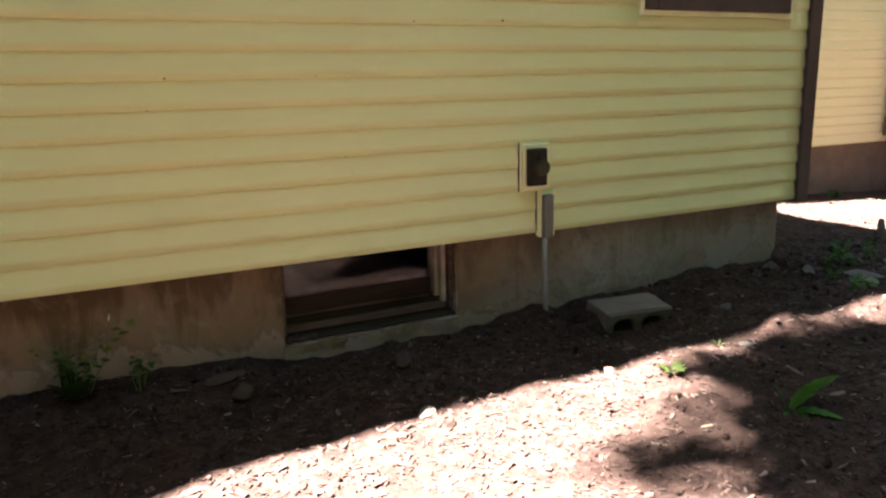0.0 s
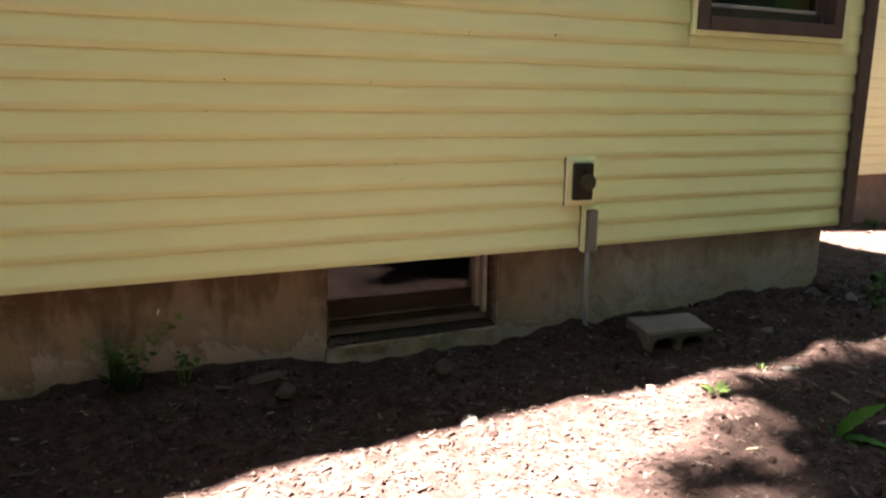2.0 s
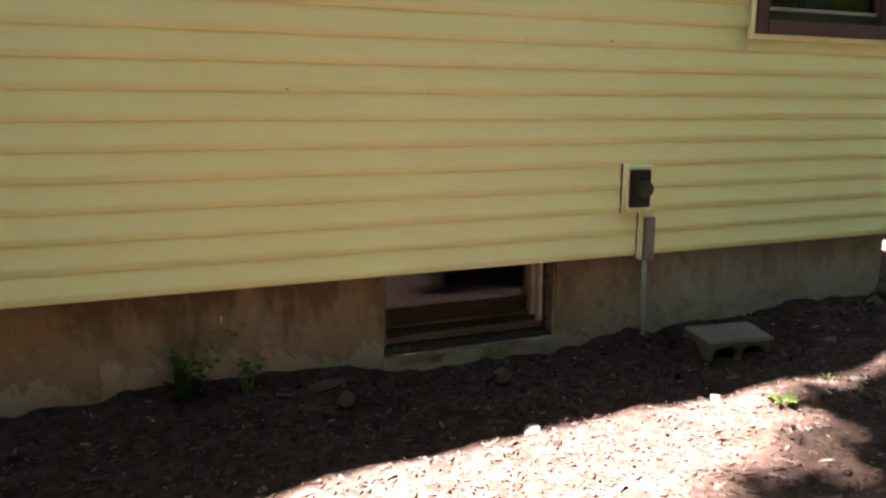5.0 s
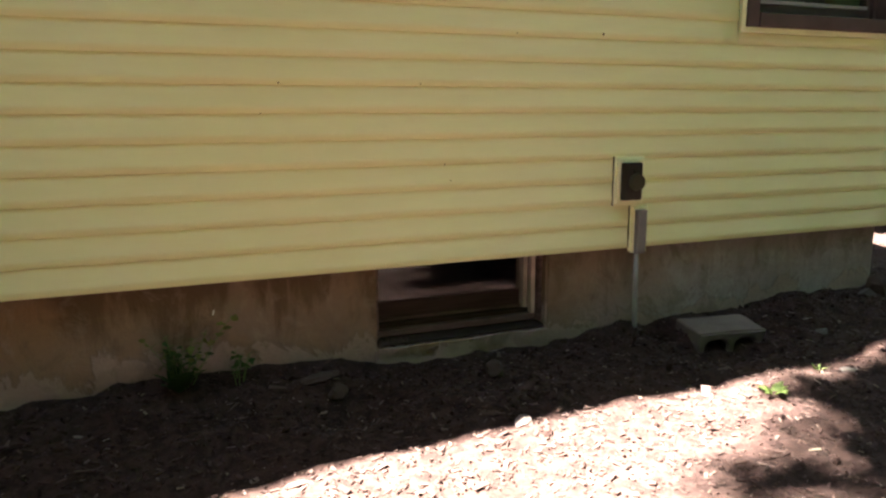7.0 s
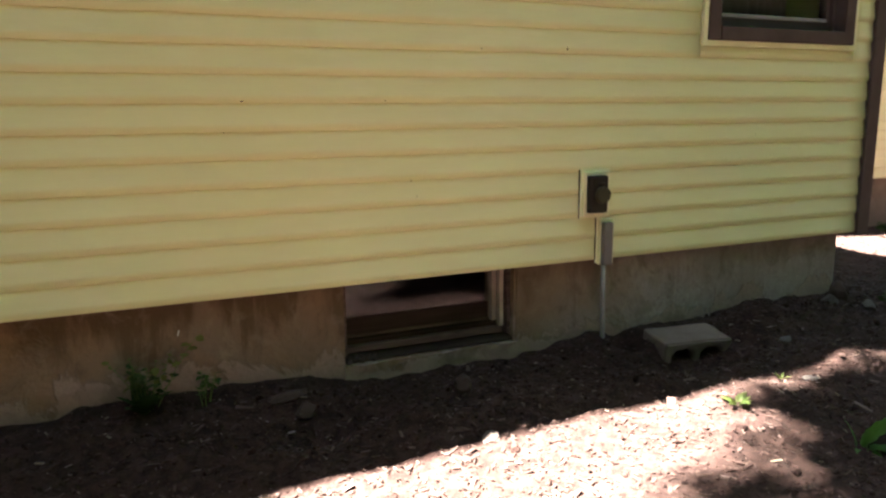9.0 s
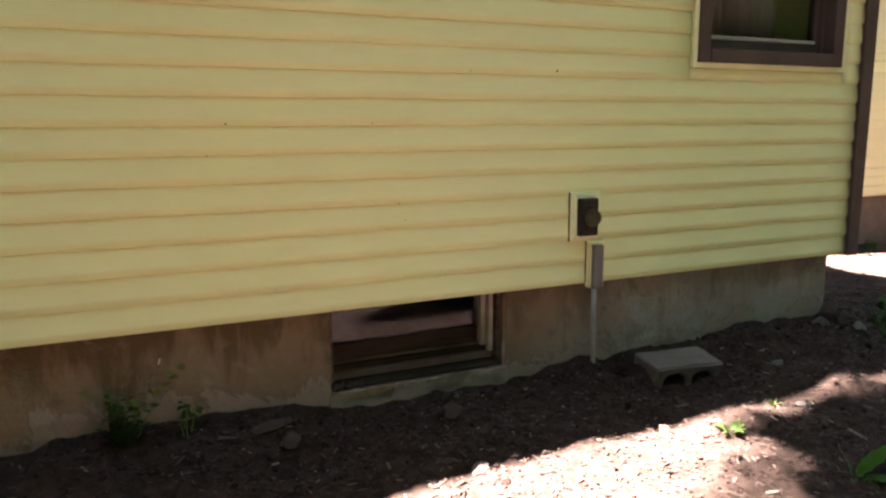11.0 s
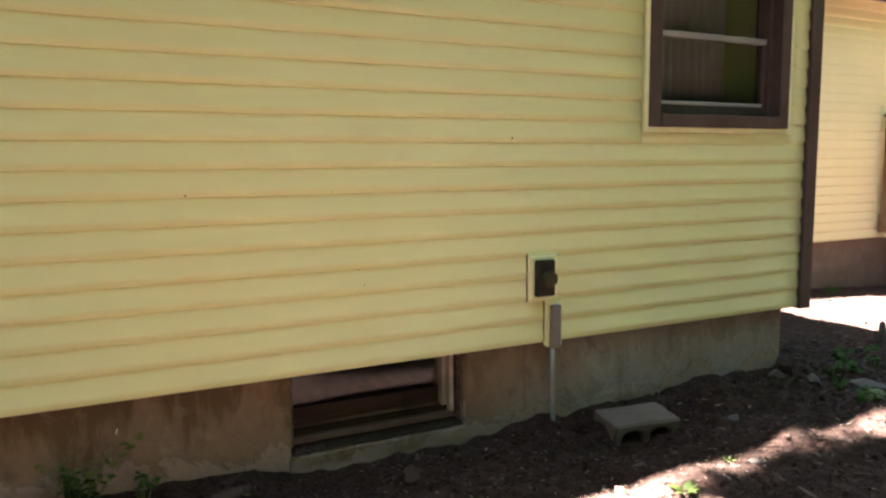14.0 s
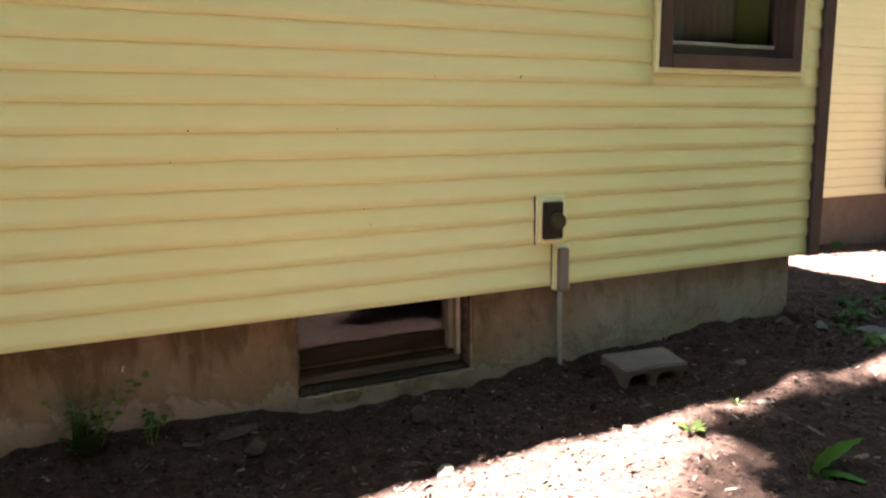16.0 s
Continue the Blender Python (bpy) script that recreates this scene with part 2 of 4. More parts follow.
def wood(name, light, dark, stretch, rough=0.8):
    n = Nodes(name)
    g = n.noise(9, 6, 0.7, stretch, warp=0.4)
    s = n.noise(3, 4, 0.6)
    info = n.add("ShaderNodeObjectInfo").outputs["Random"]
    col = n.mix(n.ramp(g, (0.35, 0.0), (0.68, 1.0)), dark, light)
    col = n.mix(n.ramp(s, (0.5, 0.0), (0.8, 0.55)), col, tuple(c * 0.5 for c in dark))
    hsv = n.add("ShaderNodeHueSaturation")
    n.put(hsv.inputs["Color"], col)
    n.put(hsv.inputs["Value"], n.ramp(info, (0.0, 0.8), (1.0, 1.15)))
    return n.done(hsv.outputs[0], rough, n.bump(g, 0.35, 0.004))


def leaf_material(name, a, b, rough=0.5, through=0.25):
    n = Nodes(name)
    island = n.add("ShaderNodeNewGeometry").outputs["Random Per Island"]
    col = n.mix(island, a, b)
    col = n.mix(n.ramp(n.noise(30, 3), (0.45, 0.0), (0.8, 0.4)), col, tuple(c * 0.5 for c in a))
    n.done(col, rough)
    t = n.add("ShaderNodeBsdfTranslucent")
    n.put(t.inputs[0], n.mix(0.5, col, b))
    m = n.add("ShaderNodeMixShader")
    m.inputs[0].default_value = through
    n.put(m.inputs[1], n.bsdf.outputs[0])
    n.put(m.inputs[2], t.outputs[0])
    n.tree.links.new(m.outputs[0], n.tree.nodes["Material Output"].inputs["Surface"])
    return n.mat


def glass_material(name, low, high, streak=(1, 1, 0.4), index=1.45):
    """Glass under a film of dust."""
    n = Nodes(name)
    film = n.noise(6, 4, 0.6, streak)
    return n.done((0.86, 0.88, 0.86), n.ramp(film, (0.3, low), (0.75, high)), n.bump(n.noise(2.0, 1), 0.004, 0.01), Transmission_Weight=1.0, IOR=index)


CREAM = siding_material("cream_vinyl", (0.730, 0.728, 0.398), (0.755, 0.753, 0.428), (0.698, 0.680, 0.338))
# the same cream vinyl, with the wing's warm bounce light in its colour
LITCREAM = siding_material("lit_cream_vinyl", (0.72, 0.675, 0.44), (0.745, 0.70, 0.465), (0.69, 0.64, 0.39))
CONCRETE = concrete_material()
SOIL = soil_material()
CHIP = chip_material()
GLASS = glass_material("window_glass", 0.0, 0.06, (2.2, 1, 0.25), 1.19)
DUSTYGLASS = glass_material("dusty_glass", 0.0, 0.003, index=1.27)
BROWN = painted("brown_paint", (0.070, 0.048, 0.043), 0.6)
TRIM_CREAM = painted("cream_trim", (0.73, 0.71, 0.42), 0.5, 0.15)
GREY_BOX = painted("grey_box", (0.135, 0.124, 0.118), 0.5, 0.3)
PIPE = painted("grey_pipe", (0.21, 0.195, 0.185), 0.45, 0.3)
BLACK = painted("dark_plastic", (0.022, 0.018, 0.013), 0.65, 0.3)
OLIVE = painted("dark_lid", (0.045, 0.040, 0.022), 0.6, 0.3)
RAIL_GREY = painted("grey_sash_rail", (0.26, 0.25, 0.255), 0.4, 0.2)
OLDWOOD = wood("weathered_frame", (0.66, 0.57, 0.50), (0.34, 0.27, 0.22), (0.5, 4, 0.5))
OLDSILL = wood("weathered_sill", (0.185, 0.125, 0.112), (0.064, 0.041, 0.036), (0.25, 4, 4))
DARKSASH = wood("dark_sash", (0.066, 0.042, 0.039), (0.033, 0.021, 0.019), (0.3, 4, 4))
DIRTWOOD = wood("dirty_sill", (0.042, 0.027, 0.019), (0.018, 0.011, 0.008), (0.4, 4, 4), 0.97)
CEDAR = wood("deck_wood", (0.30, 0.19, 0.115), (0.15, 0.08, 0.045), (1, 1, 0.3))
BLOCKMAT = painted("cinder_block", (0.130, 0.095, 0.078), 0.95, 0.8, bump=0.7)
# darker, browner concrete for the wing's foundation
DARKCONCRETE = painted("dark_brown_concrete", (0.135, 0.100, 0.083), 0.95, 0.6, bump=0.5)
STONE = painted("grey_stone", (0.078, 0.064, 0.056), 0.9, 0.6, bump=0.6)
DARKSTONE = painted("dark_stone", (0.046, 0.029, 0.022), 0.95, 0.6, bump=0.6)
PALESTONE = painted("pale_stone", (0.105, 0.080, 0.068), 0.9, 0.5, bump=0.5)
BARK = wood("bark", (0.17, 0.125, 0.09), (0.06, 0.042, 0.03), (2, 2, 0.4), 0.95)
SHINGLE = painted("roof_shingle", (0.07, 0.065, 0.06), 0.95, 0.8, bump=0.6)
SOFFIT = painted("soffit", (0.55, 0.50, 0.34), 0.6)
PLASTER = painted("plaster", (0.16, 0.14, 0.12), 0.9)
DARKROOM = painted("screen_door", (0.05, 0.038, 0.03), 0.6)
CURTAIN = painted("curtain", (0.45, 0.47, 0.41), 0.9, 0.3, (6, 1, 0.3))
LEAF = leaf_material("tree_leaf", (0.031, 0.076, 0.016), (0.054, 0.120, 0.026), 0.6, 0.24)
WEED = leaf_material("weed_leaf", (0.017, 0.036, 0.008), (0.042, 0.070, 0.014), 0.7)
BROADLEAF = leaf_material("broad_leaf", (0.022, 0.054, 0.012), (0.044, 0.090, 0.018), 0.7, 0.3)
DOCK = leaf_material("dock_leaf", (0.065, 0.175, 0.022), (0.115, 0.26, 0.035), 0.4, 0.4)
YELLOWWEED = leaf_material("yellowing_leaf", (0.075, 0.085, 0.018), (0.13, 0.125, 0.025), 0.6, 0.3)
SEEDLING = leaf_material("seedling_leaf", (0.10, 0.15, 0.035), (0.17, 0.20, 0.05), 0.5, 0.35)
DRYLEAF = leaf_material("dry_leaf", (0.13, 0.095, 0.065), (0.22, 0.18, 0.13), 0.8, 0.15)
WHITE_SLIVER = painted("white_flake", (0.62, 0.60, 0.56), 0.7)
STEM = painted("stem", (0.10, 0.14, 0.04), 0.7)

# ---- ground ----


def spaced(lo, hi, fine, far, growth=1.22):
    mid = list(np.arange(lo, hi + 1e-6, fine))
    up, down, s = [], [], fine
    x = mid[-1]
    while x < far:
        s *= growth
        x += s
        up.append(x)
    x, s = mid[0], fine
    while x > -far:
        s *= growth
        x -= s
        down.append(x)
    return down[::-1] + mid + up


def build_ground():
    xs, ys = spaced(-1.6, 5.2, 0.028, 400), spaced(0.4, 3.0, 0.028, 400)
    verts = [(x, y, ground_z(x, y)) for y in ys for x in xs]
    nx = len(xs)
    faces = [(j * nx + i, j * nx + i + 1, (j + 1) * nx + i + 1, (j + 1) * nx + i) for j in range(len(ys) - 1) for i in range(nx - 1)]
    me = bpy.data.meshes.new("ground")
    me.from_pydata(verts, [], faces)
    me.polygons.foreach_set("use_smooth", [True] * len(faces))
    me.materials.append(SOIL)
    return tagged(new("ground", me), "dark brown mulched soil sloping away from the foundation", "ground", kind="structure")


def chips(name, count, area, size, seed, material, label, lift=0.0):
    """Loose flat splinters, each a thin wedge, strewn over the ground."""
    r = np.random.default_rng(seed)
    verts, faces = [], []
    for _ in range(count):
        x, y = r.uniform(area[0], area[1]), r.uniform(area[2], area[3])
        l, w = r.uniform(*size) * (0.6 + 0.9 * r.random() ** 3), r.uniform(0.22, 0.5)
        w *= l
        h = r.uniform(0.0015, 0.005)
        m = pose(x, y, ground_z(x, y) + h + lift + 0.002 * r.random(), r.normal(0, 14), r.normal(0, 14), r.uniform(0, 360))
        k = len(verts)
        taper = r.uniform(0.3, 1.0)
        for sx, sy, sz in ((-1, -1, -1), (1, -taper, -1), (1, taper, -1), (-1, 1, -1), (-1, -0.8, 1), (0.92, -taper * 0.8, 1), (0.92, taper * 0.8, 1), (-1, 0.8, 1)):
            verts.append(m @ Vector((sx * l / 2, sy * w / 2, sz * h / 2)))
        faces += [(k, k + 3, k + 2, k + 1), (k + 4, k + 5, k + 6, k + 7), (k, k + 1, k + 5, k + 4), (k + 1, k + 2, k + 6, k + 5), (k + 2, k + 3, k + 7, k + 6), (k + 3, k, k + 4, k + 7)]
    me = bpy.data.meshes.new(name)
    me.from_pydata(verts, [], faces)
    me.materials.append(material)
    return tagged(new(name, me), label, "mulch", kind="stuff")


def clods(count, seed):
    """Lumps of soil and bark, thickest beside the foundation."""
    r = np.random.default_rng(seed)
    ball = bmesh.new()
    bmesh.ops.create_icosphere(ball, subdivisions=2, radius=1.0)
    unit = [v.co.copy() for v in ball.verts]
    tris = [[v.index for v in f.verts] for f in ball.faces]
    ball.free()
    verts, faces = [], []
    for _ in range(count):
        x = r.uniform(-1.4, 4.8)
        y = 2.86 - abs(r.normal(0, 0.35)) if r.random() < 0.6 else r.uniform(0.9, 2.8)
        s = r.uniform(0.003, 0.009) * (1 + 1.5 * r.random() ** 8)
        m = pose(x, y, ground_z(x, y) + 0.2 * s, r.uniform(0, 360), r.uniform(0, 360), r.uniform(0, 360))
        off = Vector(r.uniform(0, 50, 3))
        size = (r.uniform(0.7, 1.5), r.uniform(0.6, 1.1), r.uniform(0.4, 0.8))
        k = len(verts)
        for v in unit:
            w = v * (1 + 0.45 * noise.noise(v * 1.4 + off))
            verts.append(m @ Vector((w.x * s * size[0], w.y * s * size[1], w.z * s * size[2])))
        faces += [[i + k for i in f] for f in tris]
    me = bpy.data.meshes.new("soil_clods")
    me.from_pydata(verts, [], faces)
    me.materials.append(SOIL)
    return tagged(new("soil_clods", me), "crumbled lumps of dark soil along the foundation", "soil", kind="stuff")


build_ground()
clods(2200, 12)
chips("wood_chips", 21000, (-1.3, 4.6, 0.5, 2.86), (0.008, 0.030), 3, CHIP, "shredded brown and grey wood mulch chips on the soil")
chips("coarse_wood_chips", 2300, (-1.3, 4.6, 0.3, 2.80), (0.022, 0.055), 4, CHIP, "larger splintered bark pieces among the mulch")
chips("fallen_leaves", 170, (-1.2, 5.0, 0.4, 2.8), (0.014, 0.032), 5, DRYLEAF, "dry curled tan leaves fallen on the mulch", 0.004)
chips("corner_wood_chips", 2600, (3.3, 5.4, 1.7, 3.6), (0.02, 0.06), 8, CHIP, "coarse bark mulch beyond the house corner")
chips("far_wood_chips", 5000, (3.4, 9.0, 1.2, 5.6), (0.02, 0.06), 6, CHIP, "wood mulch spread towards the porch")

# ---- the house: foundation ----
HX0, HX1 = -5.0, 3.47        # the house's ends
BW0, BW1 = 0.510, 1.322        # basement window opening
UX0, UX1, UZ0, UZ1 = 2.312, 3.303, 1.405, 2.62   # upper window, outside of the brown frame


def add_mesh(name, bm, material, label, category, kind="structure", smooth=False):
    return tagged(mesh_object(name, bm, material, smooth), label, category, kind=kind)


def subdivided(x0, x1, y, z0, z1, nx, nz, depth, amp, seed):
    """A slab whose front face is slightly uneven."""
    b = bmesh.new()
    grid = []
    for j in range(nz + 1):
        row = []
        for i in range(nx + 1):
            x, z = x0 + (x1 - x0) * i / nx, z0 + (z1 - z0) * j / nz
            edge = min(i, nx - i, 1)
            row.append(b.verts.new((x, y - edge * amp * noise.noise(Vector((x * 5, z * 5, seed))) - edge * 0.4 * amp * noise.noise(Vector((x * 17, z * 17, seed))), z)))
        grid.append(row)
    for j in range(nz):
        for i in range(nx):
            b.faces.new((grid[j][i], grid[j][i + 1], grid[j + 1][i + 1], grid[j + 1][i]))
    ring = [e for e in b.edges if e.is_boundary]
    out = bmesh.ops.extrude_edge_only(b, edges=ring)
    vs = [v for v in out["geom"] if isinstance(v, bmesh.types.BMVert)]
    for v in vs:
        v.co.y = y + depth
    bmesh.ops.contextual_create(b, geom=[e for e in b.edges if e.is_boundary])
    return b


FX1 = 3.388
b = subdivided(HX0, BW0, FOUND, -0.6, SILL + 0.03, 90, 16, 0.2, 0.012, 1)
merge(b, subdivided(BW1, FX1, FOUND, -0.6, SILL + 0.03, 40, 16, 0.2, 0.012, 2))
merge(b, subdivided(BW0, BW1, FOUND, -0.6, -0.03, 20, 8, 0.2, 0.010, 3))
add_mesh("wall_foundation", b, CONCRETE, "stained parged concrete foundation wall with water streaks", "foundation", smooth=False)
add_mesh("wall_foundation_end", box(3.188, FX1 - 0.001, FOUND + 0.2, 5.53, -0.8, SILL + 0.03), CONCRETE, "bare concrete foundation at the house's end", "foundation")


# ---- the house: framed walls behind the siding ----
IN0, IN1 = WALL + 0.014, WALL + 0.16
b = box(HX0, UX0, IN0, IN1, SILL + 0.035, 3.0)
box(UX1, HX1, IN0, IN1, SILL + 0.035, 3.0, bm=b)
box(UX0, UX1, IN0, IN1, SILL + 0.035, UZ0, bm=b)
box(UX0, UX1, IN0, IN1, UZ1, 3.0, bm=b)
wall = add_mesh("wall_front", b, PLASTER, "yellow vinyl lap sided house wall above the foundation", "wall")
add_mesh("wall_end_east", box(HX1 - 0.15, HX1, IN1 + 0.002, 9.0, SILL + 0.035, 3.0), CREAM, "plain end wall of the house", "wall")
add_mesh("wall_end_west", box(HX0, HX0 + 0.15, IN1 + 0.002, 9.0, -0.6, 3.0), CREAM, "plain end wall of the house", "wall")
add_mesh("wall_back", box(HX0, 13.0, 9.002, 9.15, -0.9, 3.0), CREAM, "plain back wall of the house", "wall")
add_mesh("floor", box(HX0 + 0.152, HX1 - 0.152, IN1 + 0.002, 9.0, SILL + 0.04, SILL + 0.14), PLASTER, "timber floor inside the house", "floor")
add_mesh("ceiling", box(HX0, HX1, IN1 + 0.002, 9.0, 2.70, 2.75), SOFFIT, "plain ceiling and soffit boards", "ceiling")


def hip_roof(name, x0, x1, y0, y1, z, pitch, label):
    mid, run = (y0 + y1) / 2, (y1 - y0) / 2
    b = bmesh.new()
    low = [b.verts.new(p) for p in ((x0, y0, z), (x1, y0, z), (x1, y1, z), (x0, y1, z))]
    rim = [b.verts.new(v.co + Vector((0, 0, 0.14))) for v in low]
    top = [b.verts.new((x0 + run, mid, z + 0.14 + run * pitch)), b.verts.new((x1 - run, mid, z + 0.14 + run * pitch))]
    b.faces.new(low)
    for k in range(4):
        b.faces.new((low[k], low[(k + 1) % 4], rim[(k + 1) % 4], rim[k]))
    b.faces.new((rim[0], rim[1], top[1], top[0])), b.faces.new((rim[1], rim[2], top[1]))
    b.faces.new((rim[2], rim[3], top[0], top[1])), b.faces.new((rim[3], rim[0], top[0]))
    return add_mesh(name, b, SHINGLE, label, "roof")


hip_roof("roof_house", HX0 - 0.3, HX1 + 0.05, WALL - 0.35, 9.5, 2.80, 0.45, "dark shingled hip roof of the house")


def lap_out(u):
    """How far a lap stands out at a share u of its height."""
    return 0.0062 + 0.0046 * math.sin(math.pi / 2 * u / 0.24) if u < 0.24 else 0.0108 * (1 - (u - 0.24) / 0.76) ** 0.92


def course_mesh(name, x0, x1, y=WALL, material=None, top=1.0):
    """One lap of siding, with a rounded lower lip, cut off at a share of its height."""
    pts = [(y + 0.010, 0.0), (y - 0.0042, -0.0020), (y - 0.0060, -0.0010)]
    for u in [u for u in (0.01, 0.05, 0.09, 0.13, 0.17, 0.21, 0.25, 0.30, 0.42, 0.52, 0.62, 0.72, 0.82, 0.9, 0.96, 1.0) if u < top] + [top]:
        pts.append((y - lap_out(u), u * STEP))
    pts.append((y + 0.010, top * STEP))
    b = bmesh.new()
    n = max(2, int((x1 - x0) / 0.22))
    rings = []
    for k in range(n + 1):
        x = x0 + (x1 - x0) * k / n
        sway = 0.0016 * noise.noise(Vector((x * 1.7, y, 3.0)))
        rings.append([b.verts.new((x, py + sway, pz)) for py, pz in pts])
    for a, c in zip(rings, rings[1:]):
        for i in range(len(pts)):
            b.faces.new((a[i], a[(i + 1) % len(pts)], c[(i + 1) % len(pts)], c[i]))
    b.faces.new(rings[0]), b.faces.new(rings[-1][::-1])
    bmesh.ops.recalc_face_normals(b, faces=b.faces)
    me = bpy.data.meshes.new(name)
    b.to_mesh(me)
    b.free()
    me.materials.append(material or CREAM)
    me.polygons.foreach_set("use_smooth", [abs(p.normal.y) > 0.75 and abs(p.normal.x) < 0.5 for p in me.polygons])
    return me


def lay_courses(parent, me, z, dx=0.0):
    ob = new("siding_board", me)
    ob.location = (dx, 0, z)
    ob.parent = parent


# ---- corner post ----
b = box(3.472, 3.558, WALL - 0.028, WALL + 0.06, SILL - 0.012, 2.98, 0.004)
add_mesh("trim_corner", b, BROWN, "dark brown metal corner post of the house", "corner trim")

# ---- upper window ----


def upper_window():
    w = tagged(thing("window_1", (UX0, WALL, UZ0)), "brown double-hung window with cream outer channel in yellow siding", "window", kind="structure")
    # cream channel round the brown frame
    c = 0.026
    b = box(UX0 - c, UX0, WALL - 0.022, WALL + 0.012, UZ0 - c, UZ1 + c, 0.003)
    part("channel_side", b, TRIM_CREAM, w, "cream vinyl channel")
    part("channel_side", box(UX1, UX1 + c, WALL - 0.022, WALL + 0.012, UZ0 - c, UZ1 + c, 0.003), TRIM_CREAM, w, "cream vinyl channel")
    part("channel_bottom", box(UX0, UX1, WALL - 0.022, WALL + 0.012, UZ0 - c, UZ0, 0.003), TRIM_CREAM, w, "cream vinyl channel")
    part("channel_top", box(UX0, UX1, WALL - 0.022, WALL + 0.012, UZ1, UZ1 + c, 0.003), TRIM_CREAM, w, "cream vinyl channel")
    f = 0.074
    y0, y1 = WALL - 0.030, WALL + 0.125
    for name, x0, x1, z0, z1 in (("window_frame", UX0, UX0 + f, UZ0, UZ1), ("window_frame", UX1 - f, UX1, UZ0, UZ1), ("window_frame", UX0 + f, UX1 - f, UZ1 - f, UZ1)):
        part(name, box(x0 + 0.001, x1 - 0.001, y0, y1, z0 + 0.001, z1 - 0.001, 0.005), BROWN, w)
    part("window_sill", box(UX0 + f, UX1 - f, y0 - 0.004, y1, UZ0 + 0.001, UZ0 + 0.066, 0.006), BROWN, w)
    # inner stops
    s = UX0 + f
    e = UX1 - f
    part("stop", box(s, s + 0.022, WALL + 0.035, y1, UZ0 + 0.07, UZ1 - f, 0.003), BROWN, w)
    part("stop", box(e - 0.022, e, WALL + 0.035, y1, UZ0 + 0.07, UZ1 - f, 0.003), BROWN, w)
    zm = 1.875
    a, c2 = s + 0.023, e - 0.023
    # lower sash
    ly0, ly1 = WALL + 0.058, WALL + 0.086
    low = part("lower_sash", box(a, c2, ly0, ly1, UZ0 + 0.075, UZ0 + 0.118, 0.004), BROWN, w)
    part("sash_stile", box(a, a + 0.022, ly0, ly1, UZ0 + 0.119, zm - 0.016, 0.003), BROWN, low)
    part("sash_stile", box(c2 - 0.022, c2, ly0, ly1, UZ0 + 0.119, zm - 0.016, 0.003), BROWN, low)
    part("sash_rail", box(a + 0.022, c2 - 0.022, ly0 - 0.006, ly0 + 0.012, UZ0 + 0.119, UZ0 + 0.137, 0.003), RAIL_GREY, low, "grey metal rail")
    part("meeting_rail", box(a, c2, ly0 - 0.006, ly1, zm - 0.015, zm + 0.015, 0.004), RAIL_GREY, low, "grey metal meeting rail")
    p = part("pane", box(a + 0.022, c2 - 0.022, ly0 + 0.014, ly0 + 0.018, UZ0 + 0.119, zm - 0.015), GLASS, low, "reflecting glass")
    p.visible_shadow = False
    up = part("upper_sash", box(a, c2, ly1 + 0.002, ly1 + 0.024, UZ1 - f - 0.045, UZ1 - f - 0.002, 0.004), BROWN, w)
    part("sash_stile", box(a, a + 0.022, ly1 + 0.002, ly1 + 0.024, zm + 0.016, UZ1 - f - 0.046, 0.003), BROWN, up)
    part("sash_stile", box(c2 - 0.022, c2, ly1 + 0.002, ly1 + 0.024, zm + 0.016, UZ1 - f - 0.046, 0.003), BROWN, up)
    p = part("pane", box(a + 0.022, c2 - 0.022, ly1 + 0.010, ly1 + 0.014, zm - 0.015, UZ1 - f - 0.046), GLASS, up, "reflecting glass")
    p.visible_shadow = False
    return w


upper_window()


def curtain(x0, x1, y, z0, z1):
    b = bmesh.new()
    n = 60
    rows = []
    for z in (z0, z1):
        rows.append([b.verts.new((x0 + (x1 - x0) * k / n, y + 0.018 * math.sin(k * 1.1) + 0.008 * math.sin(k * 2.7), z)) for k in range(n + 1)])
    for k in range(n):
        b.faces.new((rows[0][k], rows[0][k + 1], rows[1][k + 1], rows[1][k]))
    bmesh.ops.solidify(b, geom=b.faces[:], thickness=0.003)
    ob = mesh_object("curtain", b, CURTAIN, True)
    return tagged(ob, "pale folded curtain hanging behind the window glass", "curtain")


curtain(2.38, 2.99, WALL + 0.155, 1.45, 2.6)

# ---- basement window ----


